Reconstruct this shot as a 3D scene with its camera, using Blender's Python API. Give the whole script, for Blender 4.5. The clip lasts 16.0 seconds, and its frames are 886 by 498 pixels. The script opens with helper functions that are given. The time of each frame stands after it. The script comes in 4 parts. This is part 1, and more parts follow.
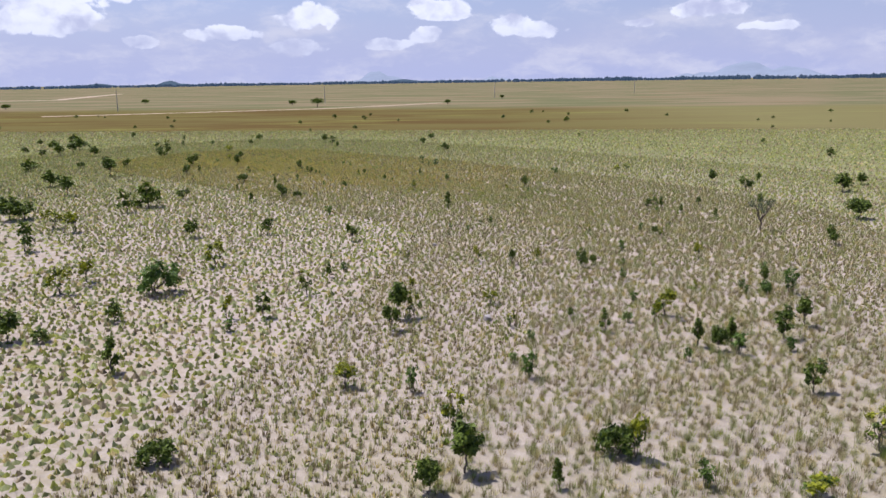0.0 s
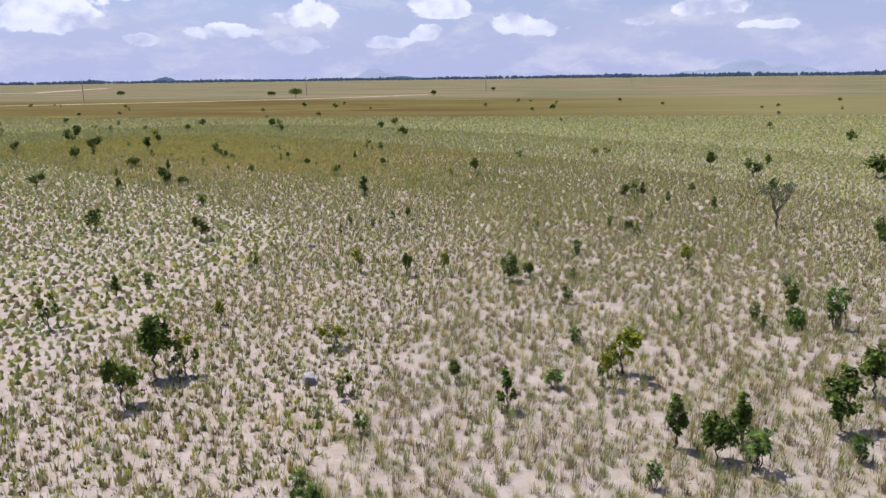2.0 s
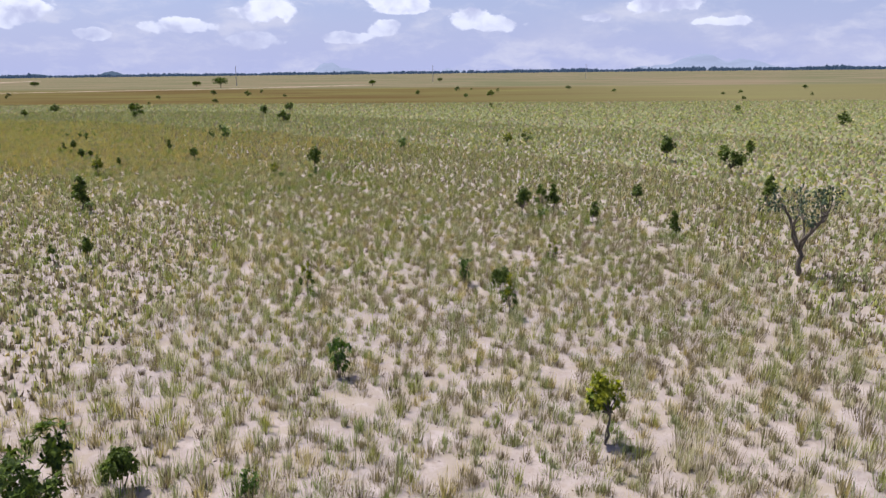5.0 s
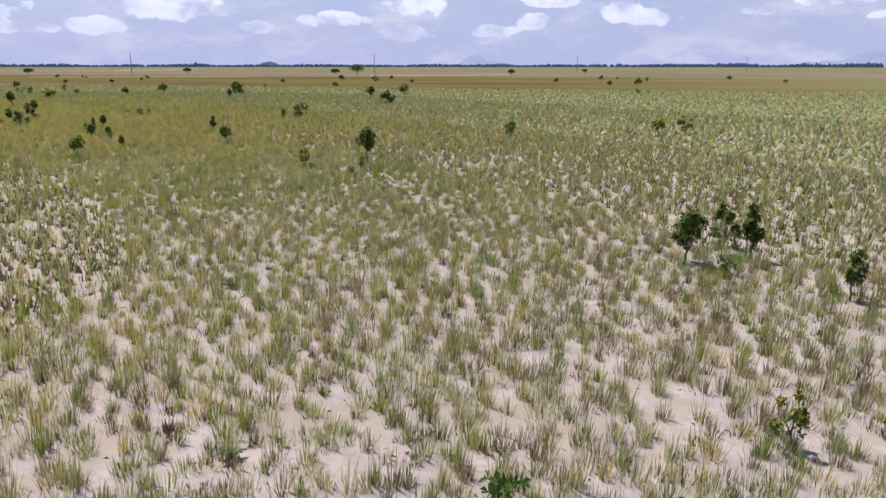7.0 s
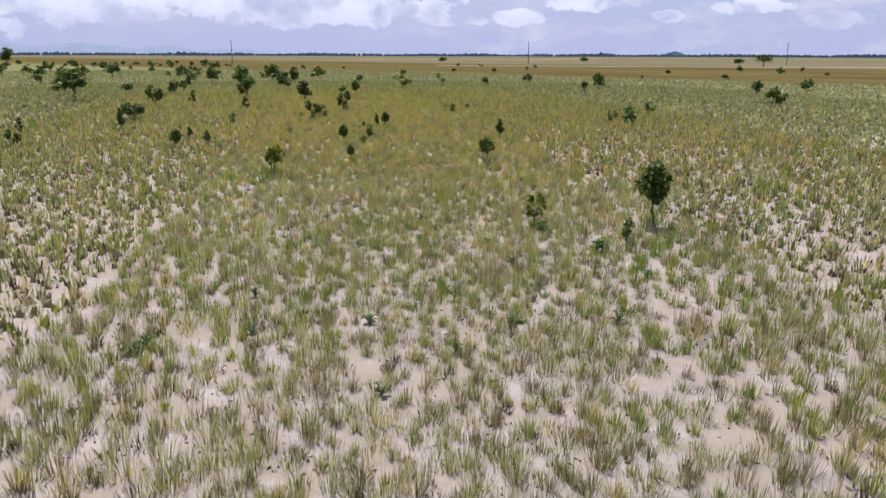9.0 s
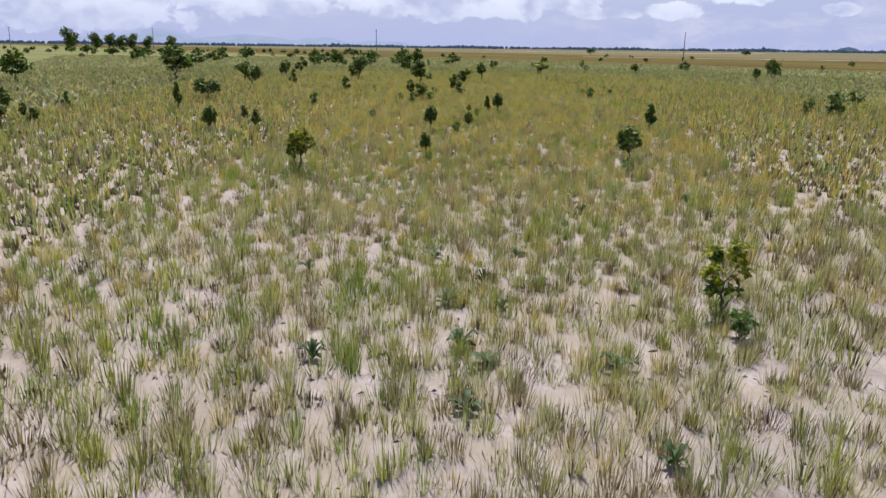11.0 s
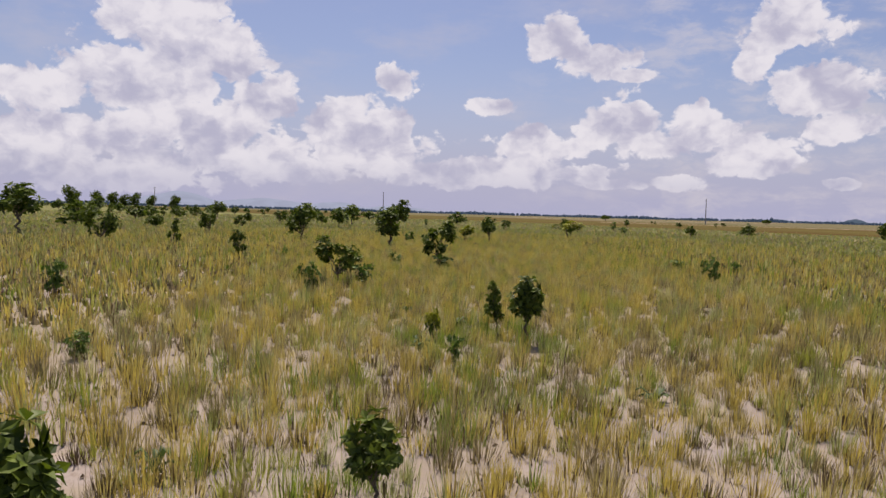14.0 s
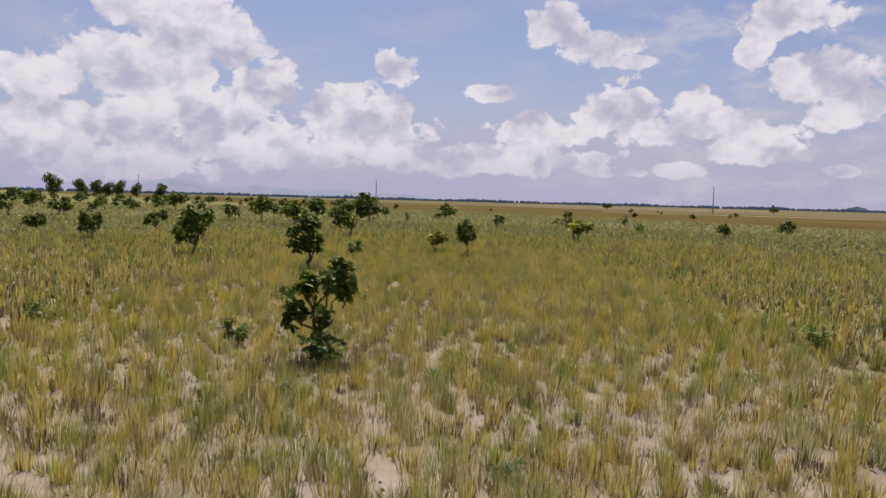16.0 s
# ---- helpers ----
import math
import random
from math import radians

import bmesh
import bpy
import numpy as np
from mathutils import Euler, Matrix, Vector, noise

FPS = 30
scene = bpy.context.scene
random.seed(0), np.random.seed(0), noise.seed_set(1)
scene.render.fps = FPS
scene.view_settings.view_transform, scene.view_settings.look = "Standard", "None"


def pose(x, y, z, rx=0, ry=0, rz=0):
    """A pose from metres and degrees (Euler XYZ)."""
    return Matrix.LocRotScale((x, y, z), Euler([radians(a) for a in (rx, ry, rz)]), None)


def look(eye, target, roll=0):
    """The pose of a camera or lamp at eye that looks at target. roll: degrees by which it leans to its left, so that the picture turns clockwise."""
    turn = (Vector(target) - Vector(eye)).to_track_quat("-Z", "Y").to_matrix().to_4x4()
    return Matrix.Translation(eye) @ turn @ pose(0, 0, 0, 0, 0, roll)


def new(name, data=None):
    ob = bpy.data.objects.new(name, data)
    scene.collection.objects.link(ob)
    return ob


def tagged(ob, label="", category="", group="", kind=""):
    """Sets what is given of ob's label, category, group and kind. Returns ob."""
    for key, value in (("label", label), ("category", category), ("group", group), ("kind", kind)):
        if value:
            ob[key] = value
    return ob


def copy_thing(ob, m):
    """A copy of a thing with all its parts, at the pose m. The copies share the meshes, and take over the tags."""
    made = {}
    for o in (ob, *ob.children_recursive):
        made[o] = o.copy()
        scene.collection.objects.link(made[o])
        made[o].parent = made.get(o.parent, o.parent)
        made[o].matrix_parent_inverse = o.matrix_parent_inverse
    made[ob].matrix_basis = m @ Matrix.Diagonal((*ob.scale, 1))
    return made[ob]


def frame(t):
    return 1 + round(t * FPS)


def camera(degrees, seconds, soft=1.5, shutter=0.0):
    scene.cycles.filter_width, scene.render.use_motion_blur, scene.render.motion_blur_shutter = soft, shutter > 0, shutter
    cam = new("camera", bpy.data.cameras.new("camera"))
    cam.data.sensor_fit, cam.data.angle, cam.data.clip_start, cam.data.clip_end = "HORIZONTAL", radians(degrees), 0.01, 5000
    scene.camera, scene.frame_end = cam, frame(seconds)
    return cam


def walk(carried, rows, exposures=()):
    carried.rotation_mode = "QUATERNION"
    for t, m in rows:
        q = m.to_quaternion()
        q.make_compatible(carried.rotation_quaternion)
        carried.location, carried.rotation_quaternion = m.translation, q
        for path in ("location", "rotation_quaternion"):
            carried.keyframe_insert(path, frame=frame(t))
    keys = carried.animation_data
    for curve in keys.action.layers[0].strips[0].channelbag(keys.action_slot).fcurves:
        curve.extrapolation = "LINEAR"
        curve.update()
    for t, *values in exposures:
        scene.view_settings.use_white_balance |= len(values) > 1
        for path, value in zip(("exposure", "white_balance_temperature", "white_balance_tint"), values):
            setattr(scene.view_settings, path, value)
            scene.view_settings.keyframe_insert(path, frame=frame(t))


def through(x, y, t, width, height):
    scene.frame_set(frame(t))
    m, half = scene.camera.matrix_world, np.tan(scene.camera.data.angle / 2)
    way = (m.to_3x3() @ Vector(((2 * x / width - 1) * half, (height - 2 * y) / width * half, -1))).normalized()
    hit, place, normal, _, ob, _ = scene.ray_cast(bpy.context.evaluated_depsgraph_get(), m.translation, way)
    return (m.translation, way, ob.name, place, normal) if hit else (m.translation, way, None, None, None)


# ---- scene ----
cam = camera(60.27, 16.0)
PATH = [
    (0.00, look((5.834, -8.331, 21.948), (4.885, 11.159, 17.564), -0.78)),
    (0.50, look((9.427, 3.680, 18.464), (8.350, 23.155, 14.043), -0.72)),
    (1.00, look((11.382, 10.218, 17.468), (10.334, 29.694, 13.041), -0.68)),
    (1.50, look((13.565, 16.895, 16.912), (12.494, 36.371, 12.489), -0.70)),
    (2.00, look((15.787, 23.085, 15.363), (14.840, 42.565, 10.934), -0.68)),
    (2.50, look((18.096, 29.653, 12.991), (17.122, 49.130, 8.551), -0.65)),
    (3.00, look((20.207, 36.452, 10.815), (19.170, 55.919, 6.346), -0.54)),
    (3.50, look((22.326, 43.646, 10.058), (21.476, 63.120, 5.578), -0.50)),
    (4.00, look((24.550, 51.031, 9.907), (24.300, 70.521, 5.425), -0.55)),
    (4.20, look((25.500, 54.078, 9.925), (25.825, 73.566, 5.440), -0.60)),
    (4.73, look((27.554, 61.599, 10.055), (28.094, 81.075, 5.538), -0.63)),
    (5.25, look((28.863, 68.465, 10.087), (27.931, 87.912, 5.514), -0.52)),
    (5.78, look((29.629, 75.116, 9.632), (26.900, 94.382, 5.006), -0.33)),
    (6.30, look((30.053, 81.997, 8.299), (26.546, 101.130, 3.651), -0.14)),
    (6.50, look((30.175, 84.717, 7.574), (26.731, 103.863, 2.927), -0.07)),
    (7.00, look((30.470, 92.470, 6.716), (27.001, 111.603, 2.036), 0.03)),
    (7.50, look((30.639, 99.820, 6.806), (24.627, 118.291, 2.042), -0.05)),
    (8.00, look((30.272, 106.577, 6.730), (21.686, 123.979, 1.885), 0.00)),
    (8.50, look((29.183, 112.731, 6.794), (18.169, 128.691, 1.897), 0.08)),
    (9.00, look((27.787, 117.225, 6.549), (15.532, 132.239, 1.611), 0.18)),
    (9.50, look((24.756, 122.784, 6.707), (10.800, 136.216, 1.728), 0.34)),
    (9.70, look((23.515, 124.499, 6.772), (9.298, 137.656, 1.794), 0.42)),
    (10.22, look((21.002, 127.790, 6.377), (6.348, 140.440, 1.352), 0.55)),
    (10.75, look((19.291, 129.616, 5.245), (4.522, 142.099, 0.141), 0.61)),
    (11.27, look((17.349, 131.419, 3.965), (2.570, 143.884, -1.154), 0.71)),
    (11.80, look((14.141, 134.638, 3.130), (-0.743, 147.036, -1.849), 0.95)),
    (12.00, look((12.547, 136.318, 2.971), (-2.420, 148.653, -1.912), 1.08)),
    (12.50, look((6.727, 142.174, 2.783), (-8.532, 154.458, -1.247), 1.36)),
    (13.00, look((-0.729, 148.803, 2.708), (-15.962, 161.342, -0.565), 1.56)),
    (13.50, look((-5.184, 152.751, 2.793), (-20.649, 165.319, 1.099), 1.63)),
    (14.00, look((-9.164, 156.537, 2.826), (-24.665, 169.139, 1.883), 1.54)),
    (14.50, look((-13.027, 160.638, 2.735), (-28.555, 173.215, 1.873), 1.45)),
    (15.00, look((-16.643, 164.476, 3.822), (-32.134, 177.100, 3.001), 1.52)),
    (15.50, look((-20.108, 168.030, 3.624), (-35.601, 180.657, 2.890), 1.48)),
    (16.00, look((-23.646, 171.671, 3.787), (-39.121, 184.276, 2.513), 1.53)),
]
EXPOSURES = [(0.0, 0.48, 6600, 9), (7.0, 0.49, 6600, 9), (9.0, 0.47, 6600, 8), (12.9, 0.4, 6700, 5), (13.6, 0.25, 7400, 9), (14.2, 0.18, 7800, 12), (16.0, 0.17, 7750, 12)]
walk(cam, PATH, EXPOSURES)

# ---- sky and sun ----
SUN_ELEVATION, SUN_BEARING = 64.0, 57.0   # degrees; bearing counted from +y towards -x
SKY_STRENGTH = 0.095
world = bpy.data.worlds.new("world")
scene.world = world
world.use_nodes = True
W = world.node_tree
W.nodes.clear()


def node(tree, kind, **values):
    n = tree.nodes.new(kind)
    for key, value in values.items():
        if key == "op":
            n.operation = value
        elif key == "ins":
            for slot, v in value.items():
                n.inputs[slot].default_value = v
    return n


def math_node(tree, op, a, b=None, c=None, clamp=False):
    n = tree.nodes.new("ShaderNodeMath")
    n.operation, n.use_clamp = op, clamp
    for i, v in enumerate((a, b, c)):
        if v is None:
            continue
        if isinstance(v, (int, float)):
            n.inputs[i].default_value = v
        else:
            tree.links.new(v, n.inputs[i])
    return n.outputs[0]


def vec_node(tree, op, a, b=None):
    n = tree.nodes.new("ShaderNodeVectorMath")
    n.operation = op
    for i, v in enumerate((a, b)):
        if v is None:
            continue
        if isinstance(v, (tuple, list)):
            n.inputs[i].default_value = v
        else:
            tree.links.new(v, n.inputs[i])
    return n


def noise_node(tree, vector, scale, detail=4.0, rough=0.55):
    n = tree.nodes.new("ShaderNodeTexNoise")
    n.inputs["Scale"].default_value, n.inputs["Detail"].default_value, n.inputs["Roughness"].default_value = scale, detail, rough
    if vector is not None:
        tree.links.new(vector, n.inputs["Vector"])
    return n


def mix_node(tree, fac, a, b, blend="MIX"):
    n = tree.nodes.new("ShaderNodeMix")
    n.data_type, n.blend_type = "RGBA", blend
    for slot, v in ((0, fac), (6, a), (7, b)):
        if isinstance(v, (int, float)):
            n.inputs[slot].default_value = v
        elif isinstance(v, (tuple, list)):
            n.inputs[slot].default_value = (*v, 1.0) if len(v) == 3 else v
        else:
            tree.links.new(v, n.inputs[slot])
    return n.outputs[2]


def step_node(tree, value, lo, hi):
    n = tree.nodes.new("ShaderNodeMapRange")
    n.interpolation_type = "SMOOTHSTEP"
    tree.links.new(value, n.inputs[0])
    n.inputs[1].default_value, n.inputs[2].default_value = lo, hi
    return n.outputs[0]


sky = W.nodes.new("ShaderNodeTexSky")
sky.sky_type, sky.sun_disc = "NISHITA", False
sky.sun_elevation, sky.sun_rotation = radians(SUN_ELEVATION), radians(-SUN_BEARING)
sky.air_density, sky.dust_density, sky.ozone_density = 1.0, 1.6, 1.6
where = W.nodes.new("ShaderNodeTexCoord").outputs["Generated"]
axes = W.nodes.new("ShaderNodeSeparateXYZ")
W.links.new(where, axes.inputs[0])
bearing = math_node(W, "MULTIPLY", math_node(W, "ARCTAN2", math_node(W, "MULTIPLY", axes.outputs[0], -1.0), axes.outputs[1]), 57.2958)
height = math_node(W, "MULTIPLY", math_node(W, "ARCSINE", axes.outputs[2]), 57.2958)
dome = W.nodes.new("ShaderNodeCombineXYZ")
W.links.new(bearing, dome.inputs[0])
W.links.new(height, dome.inputs[1])
puff_vec = vec_node(W, "MULTIPLY", dome.outputs[0], (1.0, 1.25, 1.0)).outputs[0]


def billow(vector, ragged=1.1, fine=0.42, sizes=(0.36, 1.0, 2.6)):
    """Cauliflower heaps at two sizes with a ragged fringe."""
    total = math_node(W, "MULTIPLY", math_node(W, "SUBTRACT", noise_node(W, vector, 0.9, 6.0, 0.62).outputs[0], 0.5), ragged)
    for scale, weight in zip(sizes, (1.0, fine, fine * 0.4)):
        v = W.nodes.new("ShaderNodeTexVoronoi")
        v.voronoi_dimensions = "2D"
        v.inputs["Scale"].default_value = scale
        W.links.new(vector, v.inputs["Vector"])
        total = math_node(W, "ADD", total, math_node(W, "MULTIPLY", math_node(W, "SUBTRACT", 0.45, v.outputs["Distance"]), weight))
    return total


warp = noise_node(W, puff_vec, 0.5, 3.0).outputs["Color"]
puff_vec = vec_node(W, "ADD", puff_vec, vec_node(W, "MULTIPLY", vec_node(W, "SUBTRACT", warp, (0.5, 0.5, 0.5)).outputs[0], (1.8, 1.4, 0.0)).outputs[0]).outputs[0]
puff = billow(puff_vec)
SOFT = (0.2, 0.5, 1.3)
soft = billow(puff_vec, 0.8, 0.45, SOFT)
lit = billow(vec_node(W, "ADD", puff_vec, (-0.5, 1.6, 0.0)).outputs[0], 0.8, 0.45, SOFT)
BANKS = []


def cloud_bank(a, e, ra, re):
    """One heap of cumulus: its bearing and height in degrees, and its half sizes."""
    off = vec_node(W, "MULTIPLY", vec_node(W, "SUBTRACT", dome.outputs[0], (a, e, 0.0)).outputs[0], (1.0 / ra, 1.0 / re, 0.0))
    BANKS.append(vec_node(W, "LENGTH", off.outputs[0]).outputs["Value"])


cloud_bank(29.8, 3.9, 2.3, 0.9)
cloud_bank(12.4, 4.3, 2.4, 0.9)
cloud_bank(2.9, 4.7, 2.4, 0.8)
cloud_bank(23.8, 2.7, 1.1, 0.4)
cloud_bank(17.9, 3.2, 2.7, 0.5)
cloud_bank(-3, 3.5, 2.4, 0.8)
cloud_bank(-15.3, 4.5, 2.9, 0.7)
cloud_bank(-19.7, 3.1, 2.1, 0.4)
cloud_bank(3.6, 3.1, 1.5, 0.6)
cloud_bank(12.9, 2.2, 1.8, 0.6)
cloud_bank(-11.1, 3.6, 1.1, 0.3)
cloud_bank(6.8, 2.4, 1.9, 0.4)
cloud_bank(29.4, 4.9, 2.3, 0.4)
cloud_bank(29.2, 3.7, 2.4, 0.7)
cloud_bank(2.6, 4.3, 2.4, 0.4)
cloud_bank(-3.5, 3.3, 2.5, 0.6)
cloud_bank(-11.6, 3.6, 1, 0.4)
cloud_bank(34.2, 2.6, 2.1, 0.6)
cloud_bank(3.2, 3.3, 1, 0.5)
cloud_bank(23.6, 2.8, 0.9, 0.3)
cloud_bank(17.5, 3.2, 2.1, 0.3)
cloud_bank(48.3, 2.6, 4.8, 0.8)
cloud_bank(61.7, 2.7, 5, 0.9)
cloud_bank(38.6, 2.4, 3.2, 0.5)
cloud_bank(71.6, 13.1, 4.9, 2.5)
cloud_bank(66.3, 10.6, 2.8, 2.3)
cloud_bank(71.9, 8.6, 5.7, 3)
cloud_bank(78.9, 7.4, 4.1, 1.6)
cloud_bank(63.9, 7.9, 2.8, 1.8)
cloud_bank(58.9, 6.6, 2.9, 2)
cloud_bank(55.6, 6.1, 2.5, 1.9)
cloud_bank(54.4, 9.4, 1.5, 1.3)
cloud_bank(55.3, 10, 1, 0.9)
cloud_bank(68.9, 5.7, 7.1, 2.4)
cloud_bank(77.2, 4.4, 6.1, 1.9)
cloud_bank(56.8, 4.4, 6.3, 1.7)
cloud_bank(65, 3.4, 6.5, 1.6)
cloud_bank(47.6, 7.9, 1.9, 0.7)
cloud_bank(42.4, 12.8, 2.5, 1.6)
cloud_bank(39.9, 11.4, 2.8, 1.5)
cloud_bank(44, 12.4, 1.2, 1.2)
cloud_bank(37.6, 10.2, 2, 0.5)
cloud_bank(45.1, 5.5, 2.9, 1.2)
cloud_bank(43.8, 5.1, 4.1, 1.2)
cloud_bank(38.1, 7, 2.8, 2.4)
cloud_bank(39.5, 6.4, 2.4, 1.2)
cloud_bank(37, 7.8, 1, 1.2)
cloud_bank(35.7, 5.2, 1.9, 1.2)
cloud_bank(32.6, 6.3, 2.6, 1.6)
cloud_bank(28.9, 5.1, 3.2, 1.2)
cloud_bank(27.8, 4.2, 2.4, 0.8)
cloud_bank(27.1, 13.1, 3.4, 2.1)
cloud_bank(29.1, 11, 1.4, 1.8)
cloud_bank(25.2, 9, 3.6, 2.2)
cloud_bank(23.4, 6.3, 2.9, 1.1)
cloud_bank(23.6, 2.6, 1.2, 0.4)
cloud_bank(48.3, 3.1, 10.3, 1.3)
cloud_bank(74.4, 2.2, 8.3, 1.5)
cloud_bank(32.5, 8.1, 0.5, 0.5)
cloud_bank(69.8, 12.5, 4.2, 2.2)
heap = BANKS[0]
for other in BANKS[1:]:
    heap = math_node(W, "MINIMUM", heap, other)
body = math_node(W, "ADD", math_node(W, "MULTIPLY", math_node(W, "SUBTRACT", 1.0, heap), 1.2), math_node(W, "MULTIPLY", puff, 0.85))
# thin cloud over the rest of the dome
wide = noise_node(W, vec_node(W, "MULTIPLY", dome.outputs[0], (1.0, 2.4, 1.0)).outputs[0], 0.09, 5.0, 0.6).outputs[0]
veil = math_node(W, "MULTIPLY", step_node(W, wide, 0.48, 0.74), 0.35)
low = step_node(W, height, 4.6, 0.6)
cover = math_node(W, "MULTIPLY", step_node(W, body, 0.0, 0.27), math_node(W, "SUBTRACT", 0.96, math_node(W, "MULTIPLY", low, 0.62)))
relief = step_node(W, math_node(W, "ADD", math_node(W, "SUBTRACT", soft, lit), math_node(W, "MULTIPLY", body, -0.12)), -0.66, 0.38)
cloud_col = mix_node(W, relief, (3.95, 4.25, 6.3), (6.8, 7.15, 8.8))
haze_band = step_node(W, height, 12.0, -1.0)
air = mix_node(W, math_node(W, "MULTIPLY", haze_band, 0.9), mix_node(W, 1.0, sky.outputs[0], (0.7, 0.74, 1.0), "MULTIPLY"), (3.75, 4.15, 6.8))
air = mix_node(W, veil, air, (4.9, 4.95, 6.3))
flecks = noise_node(W, vec_node(W, "MULTIPLY", puff_vec, (1.0, 2.2, 1.0)).outputs[0], 0.16, 7.0, 0.62).outputs[0]
fleck = math_node(W, "MULTIPLY", step_node(W, flecks, 0.46, 0.68), math_node(W, "MULTIPLY", step_node(W, bearing, 52.0, 30.0), 0.55))
air = mix_node(W, fleck, air, (5.6, 5.7, 7.0))
full = mix_node(W, cover, air, cloud_col)
bg = W.nodes.new("ShaderNodeBackground")
bg.inputs["Strength"].default_value = SKY_STRENGTH
W.links.new(full, bg.inputs["Color"])
W.links.new(bg.outputs[0], W.nodes.new("ShaderNodeOutputWorld").inputs[0])

sun_data = bpy.data.lights.new("sun", "SUN")
sun_data.energy, sun_data.angle, sun_data.color = 5.0, radians(0.55), (1.0, 0.965, 0.91)
sun = new("sun", sun_data)
_a, _e = radians(SUN_BEARING), radians(SUN_ELEVATION)
sun.matrix_world = look((-math.sin(_a) * math.cos(_e) * 90, math.cos(_a) * math.cos(_e) * 90, math.sin(_e) * 90), (0, 0, 0))


# ---- materials ----
def fresh(name):
    m = bpy.data.materials.new(name)
    m.use_nodes = True
    t = m.node_tree
    p = t.nodes["Principled BSDF"]
    return m, t, p


def leaf_material(name, dark, light, through=0.35, gloss=0.45, spread=1.0, shine=0.16, fibre=0.0):
    """Foliage: every leaf or blade takes its own tone, and some light passes through it."""
    m, t, p = fresh(name)
    rnd = t.nodes.new("ShaderNodeNewGeometry").outputs["Random Per Island"]
    pos = t.nodes.new("ShaderNodeNewGeometry").outputs["Position"]
    patch = noise_node(t, pos, 0.7, 2.0).outputs[0]
    f = math_node(t, "ADD", math_node(t, "MULTIPLY", rnd, spread * 0.75), math_node(t, "MULTIPLY", math_node(t, "SUBTRACT", patch, 0.4), 0.6), clamp=True)
    col = mix_node(t, f, dark, light)
    if fibre:
        # the single straws of a bundle, and their browned sheaths
        straw = noise_node(t, vec_node(t, "MULTIPLY", pos, (55.0, 55.0, 3.5)).outputs[0], 1.0, 2.0, 0.6).outputs[0]
        col = mix_node(t, math_node(t, "MULTIPLY", step_node(t, straw, 0.5, 0.68), fibre), col, [c * k for c, k in zip(dark, (0.55, 0.48, 0.5))])
        col = mix_node(t, math_node(t, "MULTIPLY", step_node(t, straw, 0.46, 0.3), fibre * 0.6), col, [min(1.0, c * 1.25) for c in light])
    t.links.new(col, p.inputs["Base Color"])
    p.inputs["Roughness"].default_value = gloss
    p.inputs["Specular IOR Level"].default_value = shine
    tr = t.nodes.new("ShaderNodeBsdfTranslucent")
    t.links.new(mix_node(t, 1.0, col, (0.95, 1.0, 0.55), "MULTIPLY"), tr.inputs[0])
    sh = t.nodes.new("ShaderNodeMixShader")
    sh.inputs[0].default_value = through
    t.links.new(p.outputs[0], sh.inputs[1])
    t.links.new(tr.outputs[0], sh.inputs[2])
    t.links.new(sh.outputs[0], t.nodes["Material Output"].inputs[0])
    return m


def rough_material(name, dark, light, scale, rough=0.85, bump=0.3, metal=0.0):
    m, t, p = fresh(name)
    pos = t.nodes.new("ShaderNodeTexCoord").outputs["Object"]
    fine, broad = noise_node(t, pos, scale, 6.0, 0.65).outputs[0], noise_node(t, pos, scale * 0.11, 3.0).outputs[0]
    f = math_node(t, "ADD", math_node(t, "MULTIPLY", fine, 0.6), math_node(t, "MULTIPLY", broad, 0.4))
    t.links.new(mix_node(t, step_node(t, f, 0.3, 0.7), dark, light), p.inputs["Base Color"])
    p.inputs["Roughness"].default_value, p.inputs["Metallic"].default_value = rough, metal
    b = t.nodes.new("ShaderNodeBump")
    b.inputs["Strength"].default_value = bump
    b.inputs["Distance"].default_value = 0.02
    t.links.new(fine, b.inputs["Height"])
    t.links.new(b.outputs[0], p.inputs["Normal"])
    return m


GRASS = [
    leaf_material("grass_grey_green", (0.238, 0.259, 0.128), (0.475, 0.501, 0.265), 0.39, 0.6, 0.8, 0.12, 0.6),
    leaf_material("grass_olive", (0.238, 0.256, 0.068), (0.493, 0.501, 0.158), 0.41, 0.6, 0.8, 0.12, 0.6),
    leaf_material("grass_straw", (0.402, 0.323, 0.162), (0.713, 0.591, 0.325), 0.43, 0.65, 0.8, 0.12, 0.6),
    leaf_material("grass_fresh", (0.128, 0.202, 0.043), (0.310, 0.376, 0.094), 0.43, 0.55, 0.8, 0.12, 0.4),
    leaf_material("grass_dead_shade", (0.069, 0.048, 0.038), (0.219, 0.157, 0.111), 0.1, 0.75, 0.8, 0.1, 0.4),
    leaf_material("grass_dark_olive", (0.137, 0.148, 0.056), (0.329, 0.327, 0.133), 0.33, 0.6, 0.8, 0.12, 0.6),
    leaf_material("grass_pale", (0.420, 0.394, 0.239), (0.639, 0.591, 0.376), 0.35, 0.65, 0.8, 0.12, 0.6),
    leaf_material("grass_golden", (0.402, 0.309, 0.102), (0.676, 0.538, 0.214), 0.43, 0.6, 0.8, 0.12, 0.6),
    leaf_material("grass_grey_brown", (0.219, 0.175, 0.115), (0.493, 0.412, 0.282), 0.33, 0.7, 0.8, 0.12, 0.6),
]
LEAF_DARK = leaf_material("leaf_dark", (0.012, 0.03, 0.006), (0.17, 0.23, 0.034), 0.3, 0.5, 1.0, 0.2)
